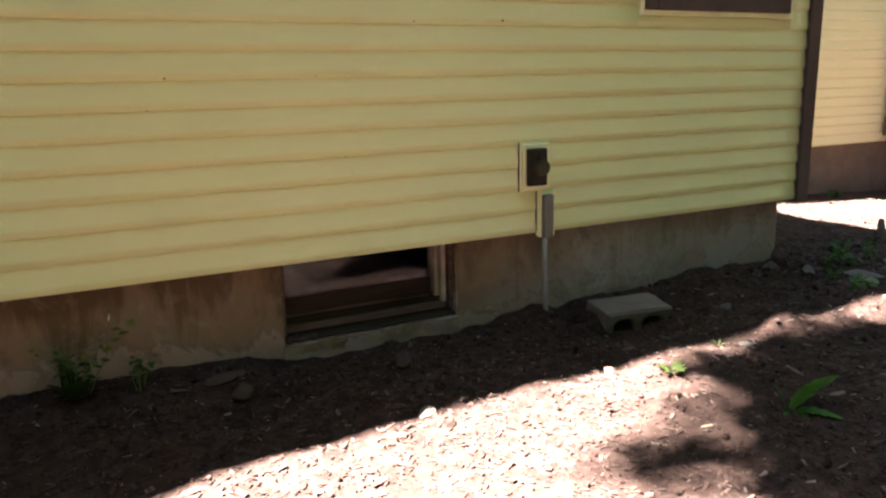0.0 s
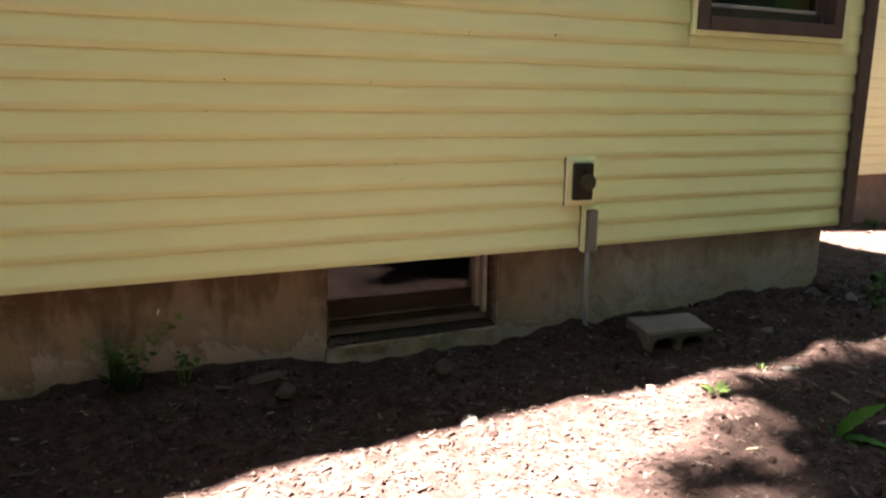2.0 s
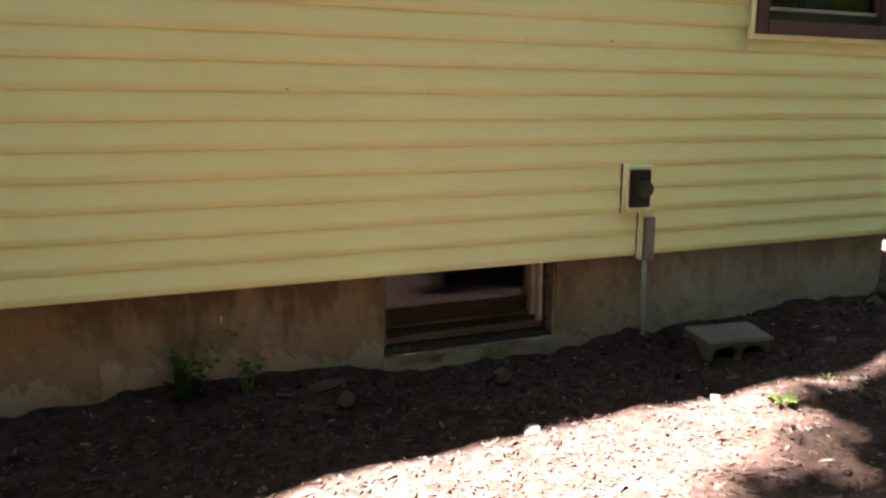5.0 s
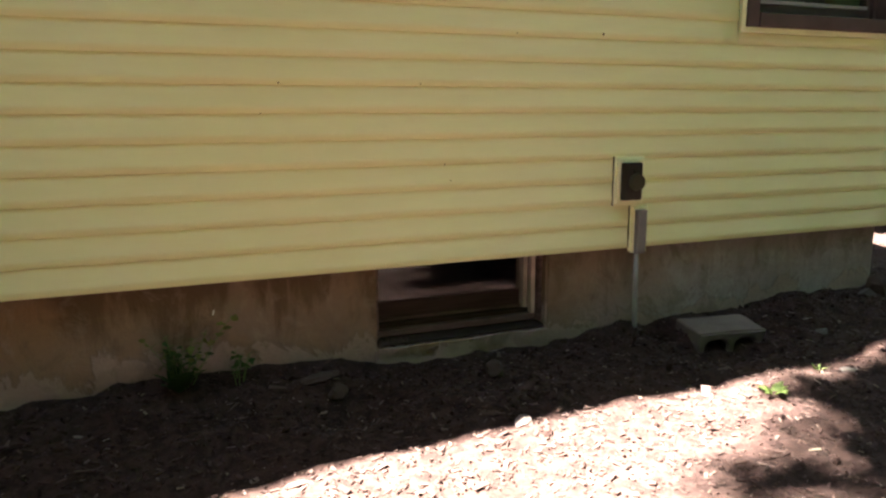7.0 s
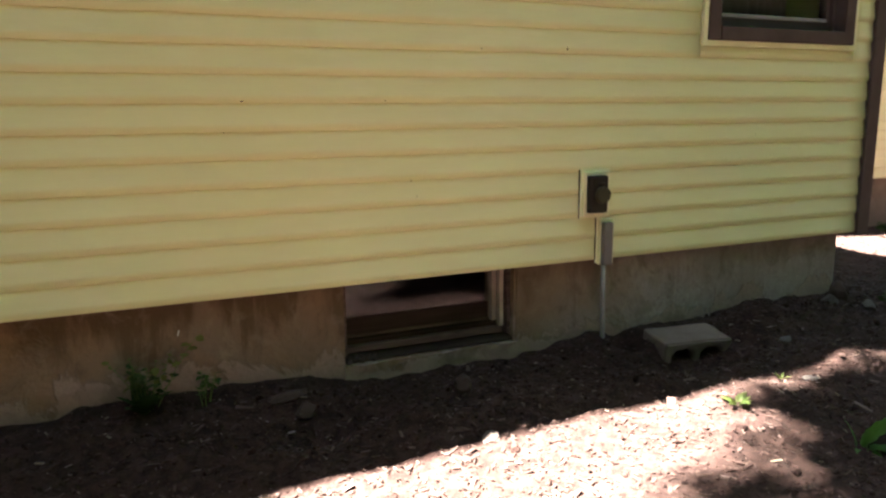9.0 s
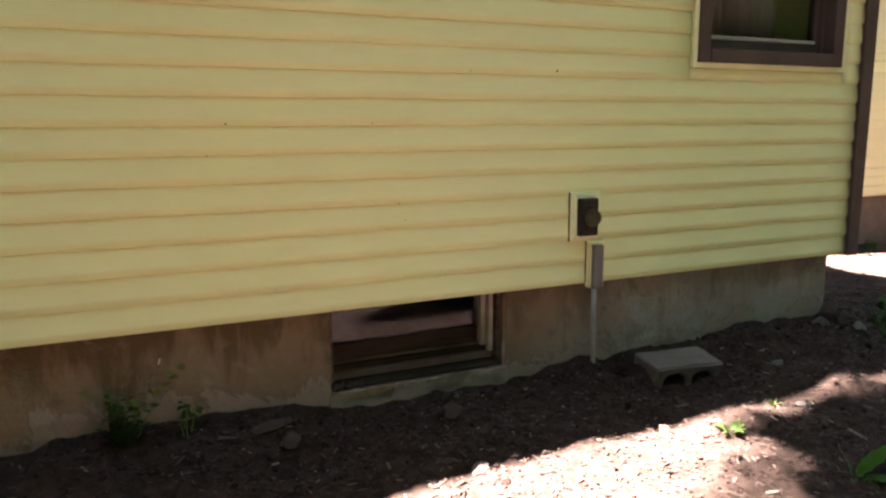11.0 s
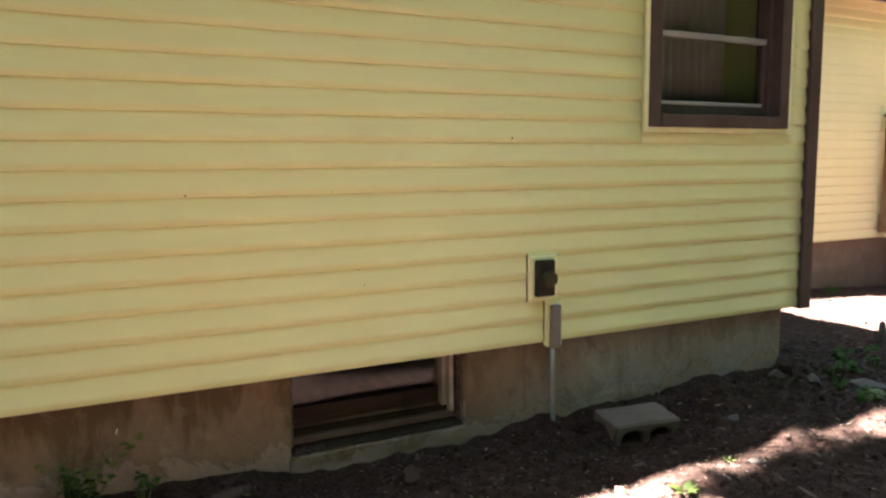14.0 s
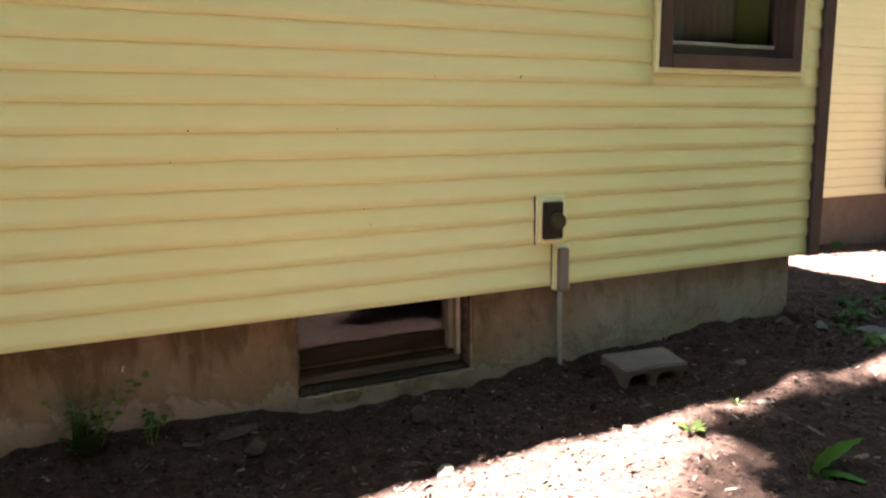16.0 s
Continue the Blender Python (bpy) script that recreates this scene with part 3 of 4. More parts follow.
def basement_window():
    w = tagged(thing("window_2", (BW0, FOUND, 0.0)), "old basement window with weathered wooden frame in the concrete", "window", kind="structure")
    top = SILL + 0.02
    G = FOUND + 0.125
    g1 = BW1 - 0.086
    lip = subdivided(BW0 - 0.008, BW1 + 0.004, FOUND - 0.010, -0.07, 0.044, 60, 8, 0.06, 0.022, 5)
    part("sill_lip", lip, CONCRETE, w, "rough cast concrete sill")
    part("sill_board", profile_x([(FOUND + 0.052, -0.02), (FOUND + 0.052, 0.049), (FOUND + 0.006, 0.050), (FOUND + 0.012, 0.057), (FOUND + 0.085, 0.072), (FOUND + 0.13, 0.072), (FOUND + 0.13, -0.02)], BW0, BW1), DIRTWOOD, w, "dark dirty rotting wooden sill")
    crumbs = bmesh.new()
    for k in range(14):
        stone((BW0 + 0.02 + 0.009 * k, FOUND + 0.012 + 0.02 * (k % 3), 0.056 + 0.006 * (k % 2)), (0.014, 0.012, 0.011), k + 0.5, crumbs)
    part("crumbled_mortar", crumbs, DARKSTONE, w, "dark crumbled mortar and rot")
    part("frame_sill", box(BW0 + 0.002, BW1 - 0.04, FOUND + 0.058, FOUND + 0.092, 0.074, 0.104, 0.005), OLDSILL, w, "grey flaking wooden rail")
    # strip in the sill's dark wood, put in for the dark gap
    part("gap_strip", box(BW0 + 0.002, BW1 - 0.05, FOUND + 0.080, FOUND + 0.112, 0.105, 0.127, 0.003), DIRTWOOD, w)
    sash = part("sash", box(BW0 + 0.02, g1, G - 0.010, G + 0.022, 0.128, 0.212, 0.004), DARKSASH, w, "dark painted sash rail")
    part("glazing_bead", box(BW0 + 0.02, g1, G - 0.023, G - 0.011, 0.128, 0.141, 0.003), OLDSILL, sash, "pale wooden bead")
    p = part("pane", box(BW0 + 0.02, g1, G + 0.002, G + 0.006, 0.212, top), DUSTYGLASS, sash, "dusty reflecting glass")
    p.visible_shadow = False
    part("jamb", box(BW0 + 0.001, BW0 + 0.019, FOUND + 0.03, G + 0.03, 0.074, top, 0.003), OLDSILL, w)
    part("jamb", box(g1 + 0.001, g1 + 0.022, G - 0.045, G + 0.03, 0.128, top, 0.004), OLDWOOD, w, "weathered pale wooden strip")
    part("jamb", box(g1 + 0.027, g1 + 0.048, G - 0.072, G + 0.03, 0.105, top, 0.004), OLDWOOD, w, "weathered pale wooden strip")
    part("jamb", box(g1 + 0.052, g1 + 0.070, G - 0.098, G + 0.03, 0.074, top, 0.004), OLDSILL, w, "weathered dark wooden strip")
    part("reveal", box(g1 + 0.072, BW1 - 0.001, FOUND + 0.004, G + 0.03, 0.0, top, 0.003), CONCRETE, w)
    part("head", box(BW0, BW1, G - 0.06, G + 0.03, top + 0.001, top + 0.03), OLDWOOD, w)


basement_window()

# ---- fittings on the wall ----


def power_inlet():
    t = tagged(thing("power_inlet", (1.682, WALL - 0.010, 0.615)), "dark weatherproof power inlet with round lid on a cream block", "outlet")
    y = WALL - 0.010
    block = part("mounting_block", box(1.626, 1.771, y - 0.020, y, 0.605, 0.809, 0.006), TRIM_CREAM, t, "cream vinyl mounting block")
    part("flange", box(1.618, 1.779, y - 0.006, y + 0.003, 0.596, 0.818, 0.002), TRIM_CREAM, block)
    # thin black strip that draws the shaded gap beside the block
    part("gasket", box(1.6146, 1.6175, y - 0.004, y + 0.003, 0.596, 0.818), BLACK, block, "black strip standing in for the shaded gap at the block's edge")
    body = part("box", box(1.642, 1.738, y - 0.052, y - 0.0205, 0.623, 0.791, 0.007), BLACK, t)
    part("plate", box(1.646, 1.734, y - 0.057, y - 0.0525, 0.628, 0.786, 0.003), BLACK, body)
    b = bmesh.new()
    bmesh.ops.create_cone(b, cap_ends=True, segments=40, radius1=0.041, radius2=0.036, depth=0.024)
    bmesh.ops.bevel(b, geom=[e for e in b.edges if abs(e.verts[0].co.z - e.verts[1].co.z) < 1e-5], offset=0.004, segments=2, affect="EDGES")
    bmesh.ops.rotate(b, verts=b.verts, matrix=Euler((radians(90), 0, 0)).to_matrix())
    bmesh.ops.translate(b, verts=b.verts, vec=(1.698, y - 0.069, 0.706))
    lid = part("lid", b, OLIVE, t, "round dark olive flip lid")
    part("hinge", box(1.681, 1.715, y - 0.068, y - 0.057, 0.748, 0.762, 0.003), BLACK, lid)


def conduit_riser():
    t = tagged(thing("conduit_riser", (1.737, WALL - 0.010, -0.05)), "grey conduit pipe rising from the soil into a grey cover", "conduit")
    y = WALL - 0.010
    block = part("mounting_block", box(1.721, 1.803, y - 0.018, y, 0.373, 0.587, 0.006), TRIM_CREAM, t, "cream vinyl mounting block")
    part("flange", box(1.713, 1.811, y - 0.006, y + 0.003, 0.380, 0.594, 0.002), TRIM_CREAM, block)
    # the gap's shade again, as a black strip along the left edge
    part("gasket", box(1.7096, 1.7125, y - 0.004, y + 0.003, 0.400, 0.592), BLACK, block, "black strip standing in for the shaded gap at the block's edge")
    part("cover", box(1.729, 1.777, y - 0.050, y - 0.0185, 0.374, 0.575, 0.006), GREY_BOX, t, "flat grey metal cover")
    x, py = 1.737, y - 0.034
    part("pipe", tube([(x + 0.01, py, -0.12), (x + 0.008, py, 0.0), (x + 0.003, py, 0.2), (x, py, 0.373)], 0.0115, 14), PIPE, t, "", True)


power_inlet()
conduit_riser()

# ---- concrete block ----


def concrete_block():
    """A two-hole block on its side, tipped forward and sunk in the soil."""
    L, D, H = 0.365, 0.20, 0.19
    b = bmesh.new()
    web = 0.046
    hole = (L - 3 * web) / 2

    def arch(x0, x1, z0, z1, r=0.022, n=4):
        pts = []
        for cx, cz, a0 in ((x1 - r, z1 - r, 0), (x0 + r, z1 - r, 90), (x0 + r, z0 + r, 180), (x1 - r, z0 + r, 270)):
            pts += [(cx + r * math.cos(radians(a0 + 90 * k / n)), cz + r * math.sin(radians(a0 + 90 * k / n))) for k in range(n + 1)]
        return pts

    outer = arch(-L / 2, L / 2, 0, H, 0.010, 3)
    holes = [arch(-L / 2 + web + k * (hole + web), -L / 2 + web + k * (hole + web) + hole, 0.030, H - 0.040, 0.036) for k in (0, 1)]
    for y in (-D / 2, D / 2):
        edges = []
        for loop in (outer, *holes):
            vs = [b.verts.new((x, y, z)) for x, z in loop]
            edges += [b.edges.new((vs[i], vs[(i + 1) % len(vs)])) for i in range(len(vs))]
        bmesh.ops.triangle_fill(b, edges=edges, use_beauty=True)
    b.verts.ensure_lookup_table()
    half = len(b.verts) // 2
    k = 0
    for loop in (outer, *holes):
        n = len(loop)
        for i in range(n):
            p, q = k + i, k + (i + 1) % n
            b.faces.new((b.verts[p], b.verts[q], b.verts[q + half], b.verts[p + half]))
        k += n
    bmesh.ops.recalc_face_normals(b, faces=b.faces)
    sharp = [e for e in b.edges if len(e.link_faces) == 2 and e.calc_face_angle(0) > 1.2]
    bmesh.ops.bevel(b, geom=sharp, offset=0.008, segments=3, affect="EDGES")
    bmesh.ops.subdivide_edges(b, edges=[e for e in b.edges if e.calc_length() > 0.03], cuts=3, use_grid_fill=True)
    for v in b.verts:
        v.co += Vector((noise.noise(v.co * 30), noise.noise(v.co * 30 + Vector((7, 0, 0))), noise.noise(v.co * 30 + Vector((0, 7, 0))))) * 0.004
        v.co *= 1 + 0.035 * noise.noise(v.co * 7)
    m = pose(2.140, 2.700, -0.160, 7, 1.5, -6)
    bmesh.ops.transform(b, matrix=m, verts=b.verts)
    ob = mesh_object("concrete_block", b, BLOCKMAT)
    return tagged(ob, "grey two-hole concrete block lying half sunk in soil", "concrete block")


concrete_block()

# ---- stones ----


def lay_stone(x, y, size, seed, material, label, sink=0.3):
    ob = mesh_object("stone", stone((x, y, ground_z(x, y) + size[2] * (0.7 - sink)), size, seed, ), material)
    return tagged(ob, label, "stone", "loose stones")


lay_stone(0.835, 2.20, (0.040, 0.030, 0.019), 1.0, PALESTONE, "pale rounded stone in the sun on mulch", 0.5)
lay_stone(0.91, 2.60, (0.05, 0.04, 0.035), 2.0, DARKSTONE, "brown stone half sunk in shaded mulch")
lay_stone(0.22, 2.74, (0.09, 0.035, 0.016), 3.0, DARKSTONE, "long flat stone below the foundation")
lay_stone(0.28, 2.65, (0.04, 0.035, 0.03), 4.0, DARKSTONE, "brown angular stone below the foundation")
lay_stone(3.69, 2.53, (0.11, 0.07, 0.035), 5.0, STONE, "flat grey slab stone among weeds")
lay_stone(3.02, 2.55, (0.04, 0.03, 0.03), 6.0, DARKSTONE, "grey stone on dark soil near the corner")
lay_stone(3.40, 2.66, (0.07, 0.045, 0.03), 7.0, STONE, "flat grey stone near the house corner")
lay_stone(3.33, 2.80, (0.06, 0.05, 0.06), 8.0, DARKSTONE, "dark stone against the foundation corner")
lay_stone(3.22, 2.76, (0.04, 0.03, 0.035), 9.0, STONE, "pale stone against the foundation corner")
lay_stone(2.62, 2.52, (0.045, 0.03, 0.012), 10.0, STONE, "flat stone on the soil mound")
lay_stone(5.05, 3.32, (0.03, 0.03, 0.085), 11.0, STONE, "upright grey stone at the edge of the shade", 0.1)
lay_stone(2.32, 2.13, (0.035, 0.028, 0.014), 12.0, STONE, "small grey flat stone on mulch")

# ---- plants ----


def leaf_outline(l, w, lobes=0, n=8):
    """Half outline of a leaf: along, half width."""
    out = []
    for k in range(n + 1):
        u = k / n
        h = w / 2 * math.sin(math.pi * min(1.0, u ** 0.8)) ** 0.8
        if lobes:
            h *= 1 + 0.22 * math.cos(u * lobes * 2 * math.pi)
        out.append((l * u, max(0.0, h)))
    return out


def leaf(bm, m, l, w, curl=0.25, fold=0.15, lobes=0, n=8, wave=0.0, seed=0.0):
    """A curved leaf blade with a folded midrib, base at m's origin, along m's y axis."""
    rows = []
    for k, (s, h) in enumerate(leaf_outline(l, w, lobes, n)):
        u = s / l
        z = -curl * l * u * u
        rip = wave * math.sin(k * 2.1 + seed)
        rows.append([bm.verts.new(m @ Vector(p)) for p in ((-h, s, z + fold * h + rip * h), (0, s, z), (h, s, z + fold * h - rip * h))])
    for a, c in zip(rows, rows[1:]):
        for i in (0, 1):
            bm.faces.new((a[i], a[i + 1], c[i + 1], c[i]))


def broadleaf_plant(x, y, s, seed, material, label, count=6, name="broadleaf_plant", rise=(25, 65)):
    r = np.random.default_rng(seed)
    z = ground_z(x, y)
    t = tagged(thing(name, (x, y, z)), label, "plant")
    for k in range(count):
        a = 360 * k / count + r.uniform(-20, 20)
        tilt = r.uniform(*rise)
        l = s * r.uniform(0.65, 1.1)
        b = bmesh.new()
        m = pose(x, y, z, 0, 0, a) @ pose(0, 0.012, 0.004, tilt, 0, 0)
        leaf(b, m, l, l * r.uniform(0.42, 0.55), 0.35, 0.2, 0, 12, 0.12, r.uniform(0, 6))
        bmesh.ops.solidify(b, geom=b.faces[:], thickness=0.0012)
        part("leaf", b, material, t, "", True)
    return t


def weed_clump(x, y, s, seed, material, label, stems=7, leaves=6, name="weed", size=0.035, lean=(0, 0)):
    """Thin stems that carry small lobed leaves."""
    r = np.random.default_rng(seed)
    z = ground_z(x, y)
    t = tagged(thing(name, (x, y, z)), label, "plant")
    for _ in range(stems):
        a, out, h = r.uniform(0, 2 * math.pi), r.uniform(0.15, 0.75) * s, r.uniform(0.5, 1.0) * s
        tip = Vector((x + out * math.cos(a) + lean[0] * h, y + 0.5 * out * math.sin(a) + lean[1] * h, z + h))
        root = Vector((x + 0.02 * math.cos(a), y + 0.02 * math.sin(a), z - 0.01))
        bend = (root + tip) / 2 + Vector((0, 0, 0.15 * h))
        path = [root.lerp(bend, u).lerp(bend.lerp(tip, u), u) for u in (0, 0.25, 0.5, 0.75, 1.0)]
        stem = part("stem", tube(path, [0.0022, 0.002, 0.0017, 0.0014, 0.001], 5), STEM, t)
        lb = bmesh.new()
        for j in range(leaves):
            u = 0.35 + 0.65 * (j + r.random()) / leaves
            p = root.lerp(bend, u).lerp(bend.lerp(tip, u), u)
            m = Matrix.Translation(p) @ pose(0, 0, 0, r.uniform(-30, 35), r.uniform(-30, 30), r.uniform(0, 360))
            leaf(lb, m, size * r.uniform(0.6, 1.2), size * r.uniform(0.5, 0.95), 0.2, 0.15, 3, 6)
        part("foliage", lb, material, stem, "", True)
    return t


weed_clump(-0.275, 2.80, 0.20, 21, WEED, "thin green weed with small round leaves against the foundation", 11, 6, size=0.032)
weed_clump(-0.25, 2.82, 0.34, 22, YELLOWWEED, "tall thin yellowing weed against the concrete", 6, 7, size=0.036)
sliver = mesh_object("paint_flake", box(-0.136, -0.132, 2.868, 2.873, 0.266, 0.288, 0.0015, turn=Euler((0, 0.25, 0)).to_matrix().to_4x4()), WHITE_SLIVER)
tagged(sliver, "small white sliver on the concrete", "paint flake")
weed_clump(-0.065, 2.81, 0.12, 23, WEED, "small sprig of weed beside the foundation", 7, 4, size=0.030)
broadleaf_plant(1.81, 2.03, 0.062, 31, SEEDLING, "yellow-green seedling in the mulch", 9, "seedling")
broadleaf_plant(2.22, 2.19, 0.038, 32, SEEDLING, "small pale green seedling in mulch", 5, "seedling")
def dock_plant(x, y, leaves, label, material=None):
    """A rosette of broad leaves, each given by bearing, rise, length and breadth."""
    z = ground_z(x, y)
    t = tagged(thing("broadleaf_plant", (x, y, z)), label, "plant")
    for k, (turn, rise, l, w) in enumerate(leaves):
        b = bmesh.new()
        m = pose(x, y, z - 0.004, 0, 0, turn) @ pose(0, 0.01, 0, rise, 0, 0)
        leaf(b, m, l, l * w, 0.30, 0.25, 0, 14, 0.10, k * 1.7)
        bmesh.ops.solidify(b, geom=b.faces[:], thickness=0.0012)
        part("leaf", b, DRYLEAF if rise < 8 else material or DOCK, t, "withered yellow leaf" if rise < 8 else "", True)
    return t


dock_plant(2.02, 1.67, [(-122, 58, 0.20, 0.42), (-146, 16, 0.17, 0.34), (62, 80, 0.12, 0.16), (-108, 62, 0.13, 0.38), (-172, 14, 0.07, 0.4), (-160, 5, 0.11, 0.4), (-112, 6, 0.11, 0.4), (120, 20, 0.05, 0.4)],
           "bright green broad-leaved plant in the mulch")
dock_plant(-0.275, 2.78, [(-168, 64, 0.14, 0.62), (150, 48, 0.12, 0.62), (-118, 58, 0.13, 0.50), (95, 62, 0.11, 0.5), (20, 70, 0.12, 0.5)],
           "dark green broad-leaved plant at the foundation's foot", BROADLEAF)
broadleaf_plant(1.93, 1.21, 0.09, 34, WEED, "low green plant in shaded mulch", 6)
weed_clump(3.80, 2.72, 0.14, 35, BROADLEAF, "green weed beyond the house corner", 5, 4, size=0.05)
weed_clump(3.40, 2.52, 0.10, 36, WEED, "low dark green weed on the soil", 5, 4, size=0.04)
weed_clump(3.46, 2.36, 0.09, 37, SEEDLING, "pale green weed in a patch of sun", 8, 6, size=0.045)
weed_clump(4.35, 2.62, 0.18, 38, BROADLEAF, "green weeds near the flat stone", 6, 5, size=0.05)
weed_clump(4.05, 2.95, 0.12, 39, WEED, "dark green weed in the shade", 8, 6, size=0.045)
weed_clump(4.75, 2.75, 0.16, 40, BROADLEAF, "green weed in the mulch", 9, 6, size=0.055)
for k, (x, y) in enumerate(((3.95, 2.45), (4.15, 2.80), (4.5, 2.42), (4.55, 3.05), (3.62, 2.72), (4.85, 2.45), (5.15, 2.95), (3.3, 2.30))):
    weed_clump(x, y, 0.07 + 0.02 * (k % 3), 70 + k, (WEED, BROADLEAF)[k % 2], "low green weed among mulch and stones", 5, 4, size=0.04)
weed_clump(6.95, 5.08, 0.12, 41, BROADLEAF, "green weed at the foot of the far foundation", 7, 6, size=0.06)

# ---- specks of dirt on the siding ----


def specks():
    r = np.random.default_rng(9)
    b = bmesh.new()
    spots = [(0.802, 0.807, 0.006), (1.535, 1.344, 0.009), (0.071, 1.016, 0.005), (1.12, 1.335, 0.006), (0.14, 1.125, 0.005), (0.695, 1.126, 0.004), (0.823, 0.742, 0.004)]
    spots += [(r.uniform(-0.9, 3.2), r.uniform(0.45, 2.2), r.uniform(0.001, 0.002)) for _ in range(8)]
    for x, z, s in spots:
        lift = lap_out(((z - SILL) % STEP) / STEP) + 0.001
        stone((x, WALL - lift, z), (s * 0.85, 0.0015, s * 0.55), x, b)
    return tagged(mesh_object("dirt_specks", b, DARKSASH), "small dark specks of dirt on the siding", "dirt", kind="stuff")


specks()

# ---- the set-back wing ----
FY, FZ = 5.50, 0.315
b = box(HX1 + 0.002, 8.52, FY + 0.014, FY + 0.15, FZ + 0.03, 3.0)
box(9.40, 13.0, FY + 0.014, FY + 0.15, FZ + 0.03, 3.0, bm=b)
box(8.52, 9.40, FY + 0.014, FY + 0.15, 2.66, 3.0, bm=b)
wing = add_mesh("wall_wing", b, PLASTER, "yellow sided wall of the set-back wing, bounce light in its colour", "wall")
add_mesh("wall_wing_foundation", subdivided(HX1, 13.0, FY + 0.03, -1.0, FZ + 0.03, 60, 10, 0.2, 0.01, 8), DARKCONCRETE, "dark brown concrete foundation under the wing", "foundation")
add_mesh("wall_wing_end", box(12.85, 13.0, FY + 0.16, 9.0, -0.9, 3.0), CREAM, "plain end wall of the wing", "wall")
add_mesh("ceiling_wing", box(HX1 + 0.002, 13.0, FY - 0.2, 9.1, 3.002, 3.05), SOFFIT, "plain ceiling of the wing", "ceiling")
b = profile_x([(FY - 0.25, 2.95), (9.5, 4.2), (9.5, 4.36), (FY - 0.25, 3.1)], HX1 + 0.21, 13.3)
add_mesh("roof_wing", b, SHINGLE, "dark shingled roof of the wing", "roof")
add_mesh("trim_wing", box(8.43, 8.518, FY - 0.03, FY + 0.012, FZ - 0.005, 2.9, 0.004), TRIM_CREAM, "cream upright trim beside the porch door", "trim")


def porch_door():
    d = tagged(thing("door_1", (8.96, FY, 0.55)), "dark brown screened porch door", "door", kind="structure")
    part("panel", box(8.60, 9.32, FY + 0.06, FY + 0.10, 0.56, 2.58, 0.004), DARKROOM, d)
    part("door_frame", box(8.521, 8.599, FY - 0.01, FY + 0.12, 0.55, 2.655, 0.004), BROWN, d)
    part("door_frame", box(9.321, 9.399, FY - 0.01, FY + 0.12, 0.55, 2.655, 0.004), BROWN, d)
    part("door_head", box(8.60, 9.32, FY - 0.01, FY + 0.12, 2.582, 2.655, 0.004), BROWN, d)
    part("kick_plate", box(8.64, 9.28, FY + 0.05, FY + 0.058, 0.62, 0.95, 0.002), DARKROOM, d)


porch_door()


def porch():
    """A wooden porch deck with railings."""
    px, y0 = 8.28, 4.10
    dz = 0.62
    p = tagged(thing("porch", (px, FY, 0.0)), "weathered cedar porch deck with railing and square balusters", "porch")
    part("side_beam", box(px, px + 0.04, y0, FY - 0.032, dz - 0.24, dz - 0.03, 0.005), CEDAR, p)
    part("front_beam", box(px + 0.042, 10.6, y0, y0 + 0.04, dz - 0.24, dz - 0.03, 0.005), CEDAR, p)
    yy = y0 - 0.02
    while yy < FY - 0.16:
        part("deck_board", box(px - 0.02, 10.62, yy, yy + 0.135, dz - 0.028, dz, 0.004), CEDAR, p)
        yy += 0.142
    for y in (FY - 0.14, y0 + 0.02):
        zt = 1.76
        part("post", box(px + 0.005, px + 0.095, y, y + 0.09, ground_z(px, y) - 0.1 if y < 5 else dz - 0.24, zt - 0.04, 0.005), CEDAR, p)
    part("top_rail", box(px - 0.02, px + 0.12, y0 - 0.03, FY - 0.034, 1.72, 1.758, 0.006), CEDAR, p)
    part("upper_stringer", box(px + 0.03, px + 0.068, y0 + 0.11, FY - 0.142, 1.63, 1.716, 0.004), CEDAR, p)
    part("lower_stringer", box(px + 0.03, px + 0.068, y0 + 0.11, FY - 0.142, 0.70, 0.785, 0.004), CEDAR, p)
    yy = FY - 0.27
    while yy > y0 + 0.14:
        part("baluster", box(px + 0.070, px + 0.105, yy, yy + 0.036, 0.68, 1.718, 0.003), CEDAR, p)
        yy -= 0.135
    for x in (9.6, 10.52):
        part("post", box(x, x + 0.09, y0 + 0.02, y0 + 0.11, -0.8, 1.72, 0.005), CEDAR, p)
    part("front_rail", box(9.6, 10.61, y0 - 0.01, y0 + 0.13, 1.722, 1.758, 0.006), CEDAR, p)


porch()

# ---- unseen trees, added to shade the ground and block the sky ----


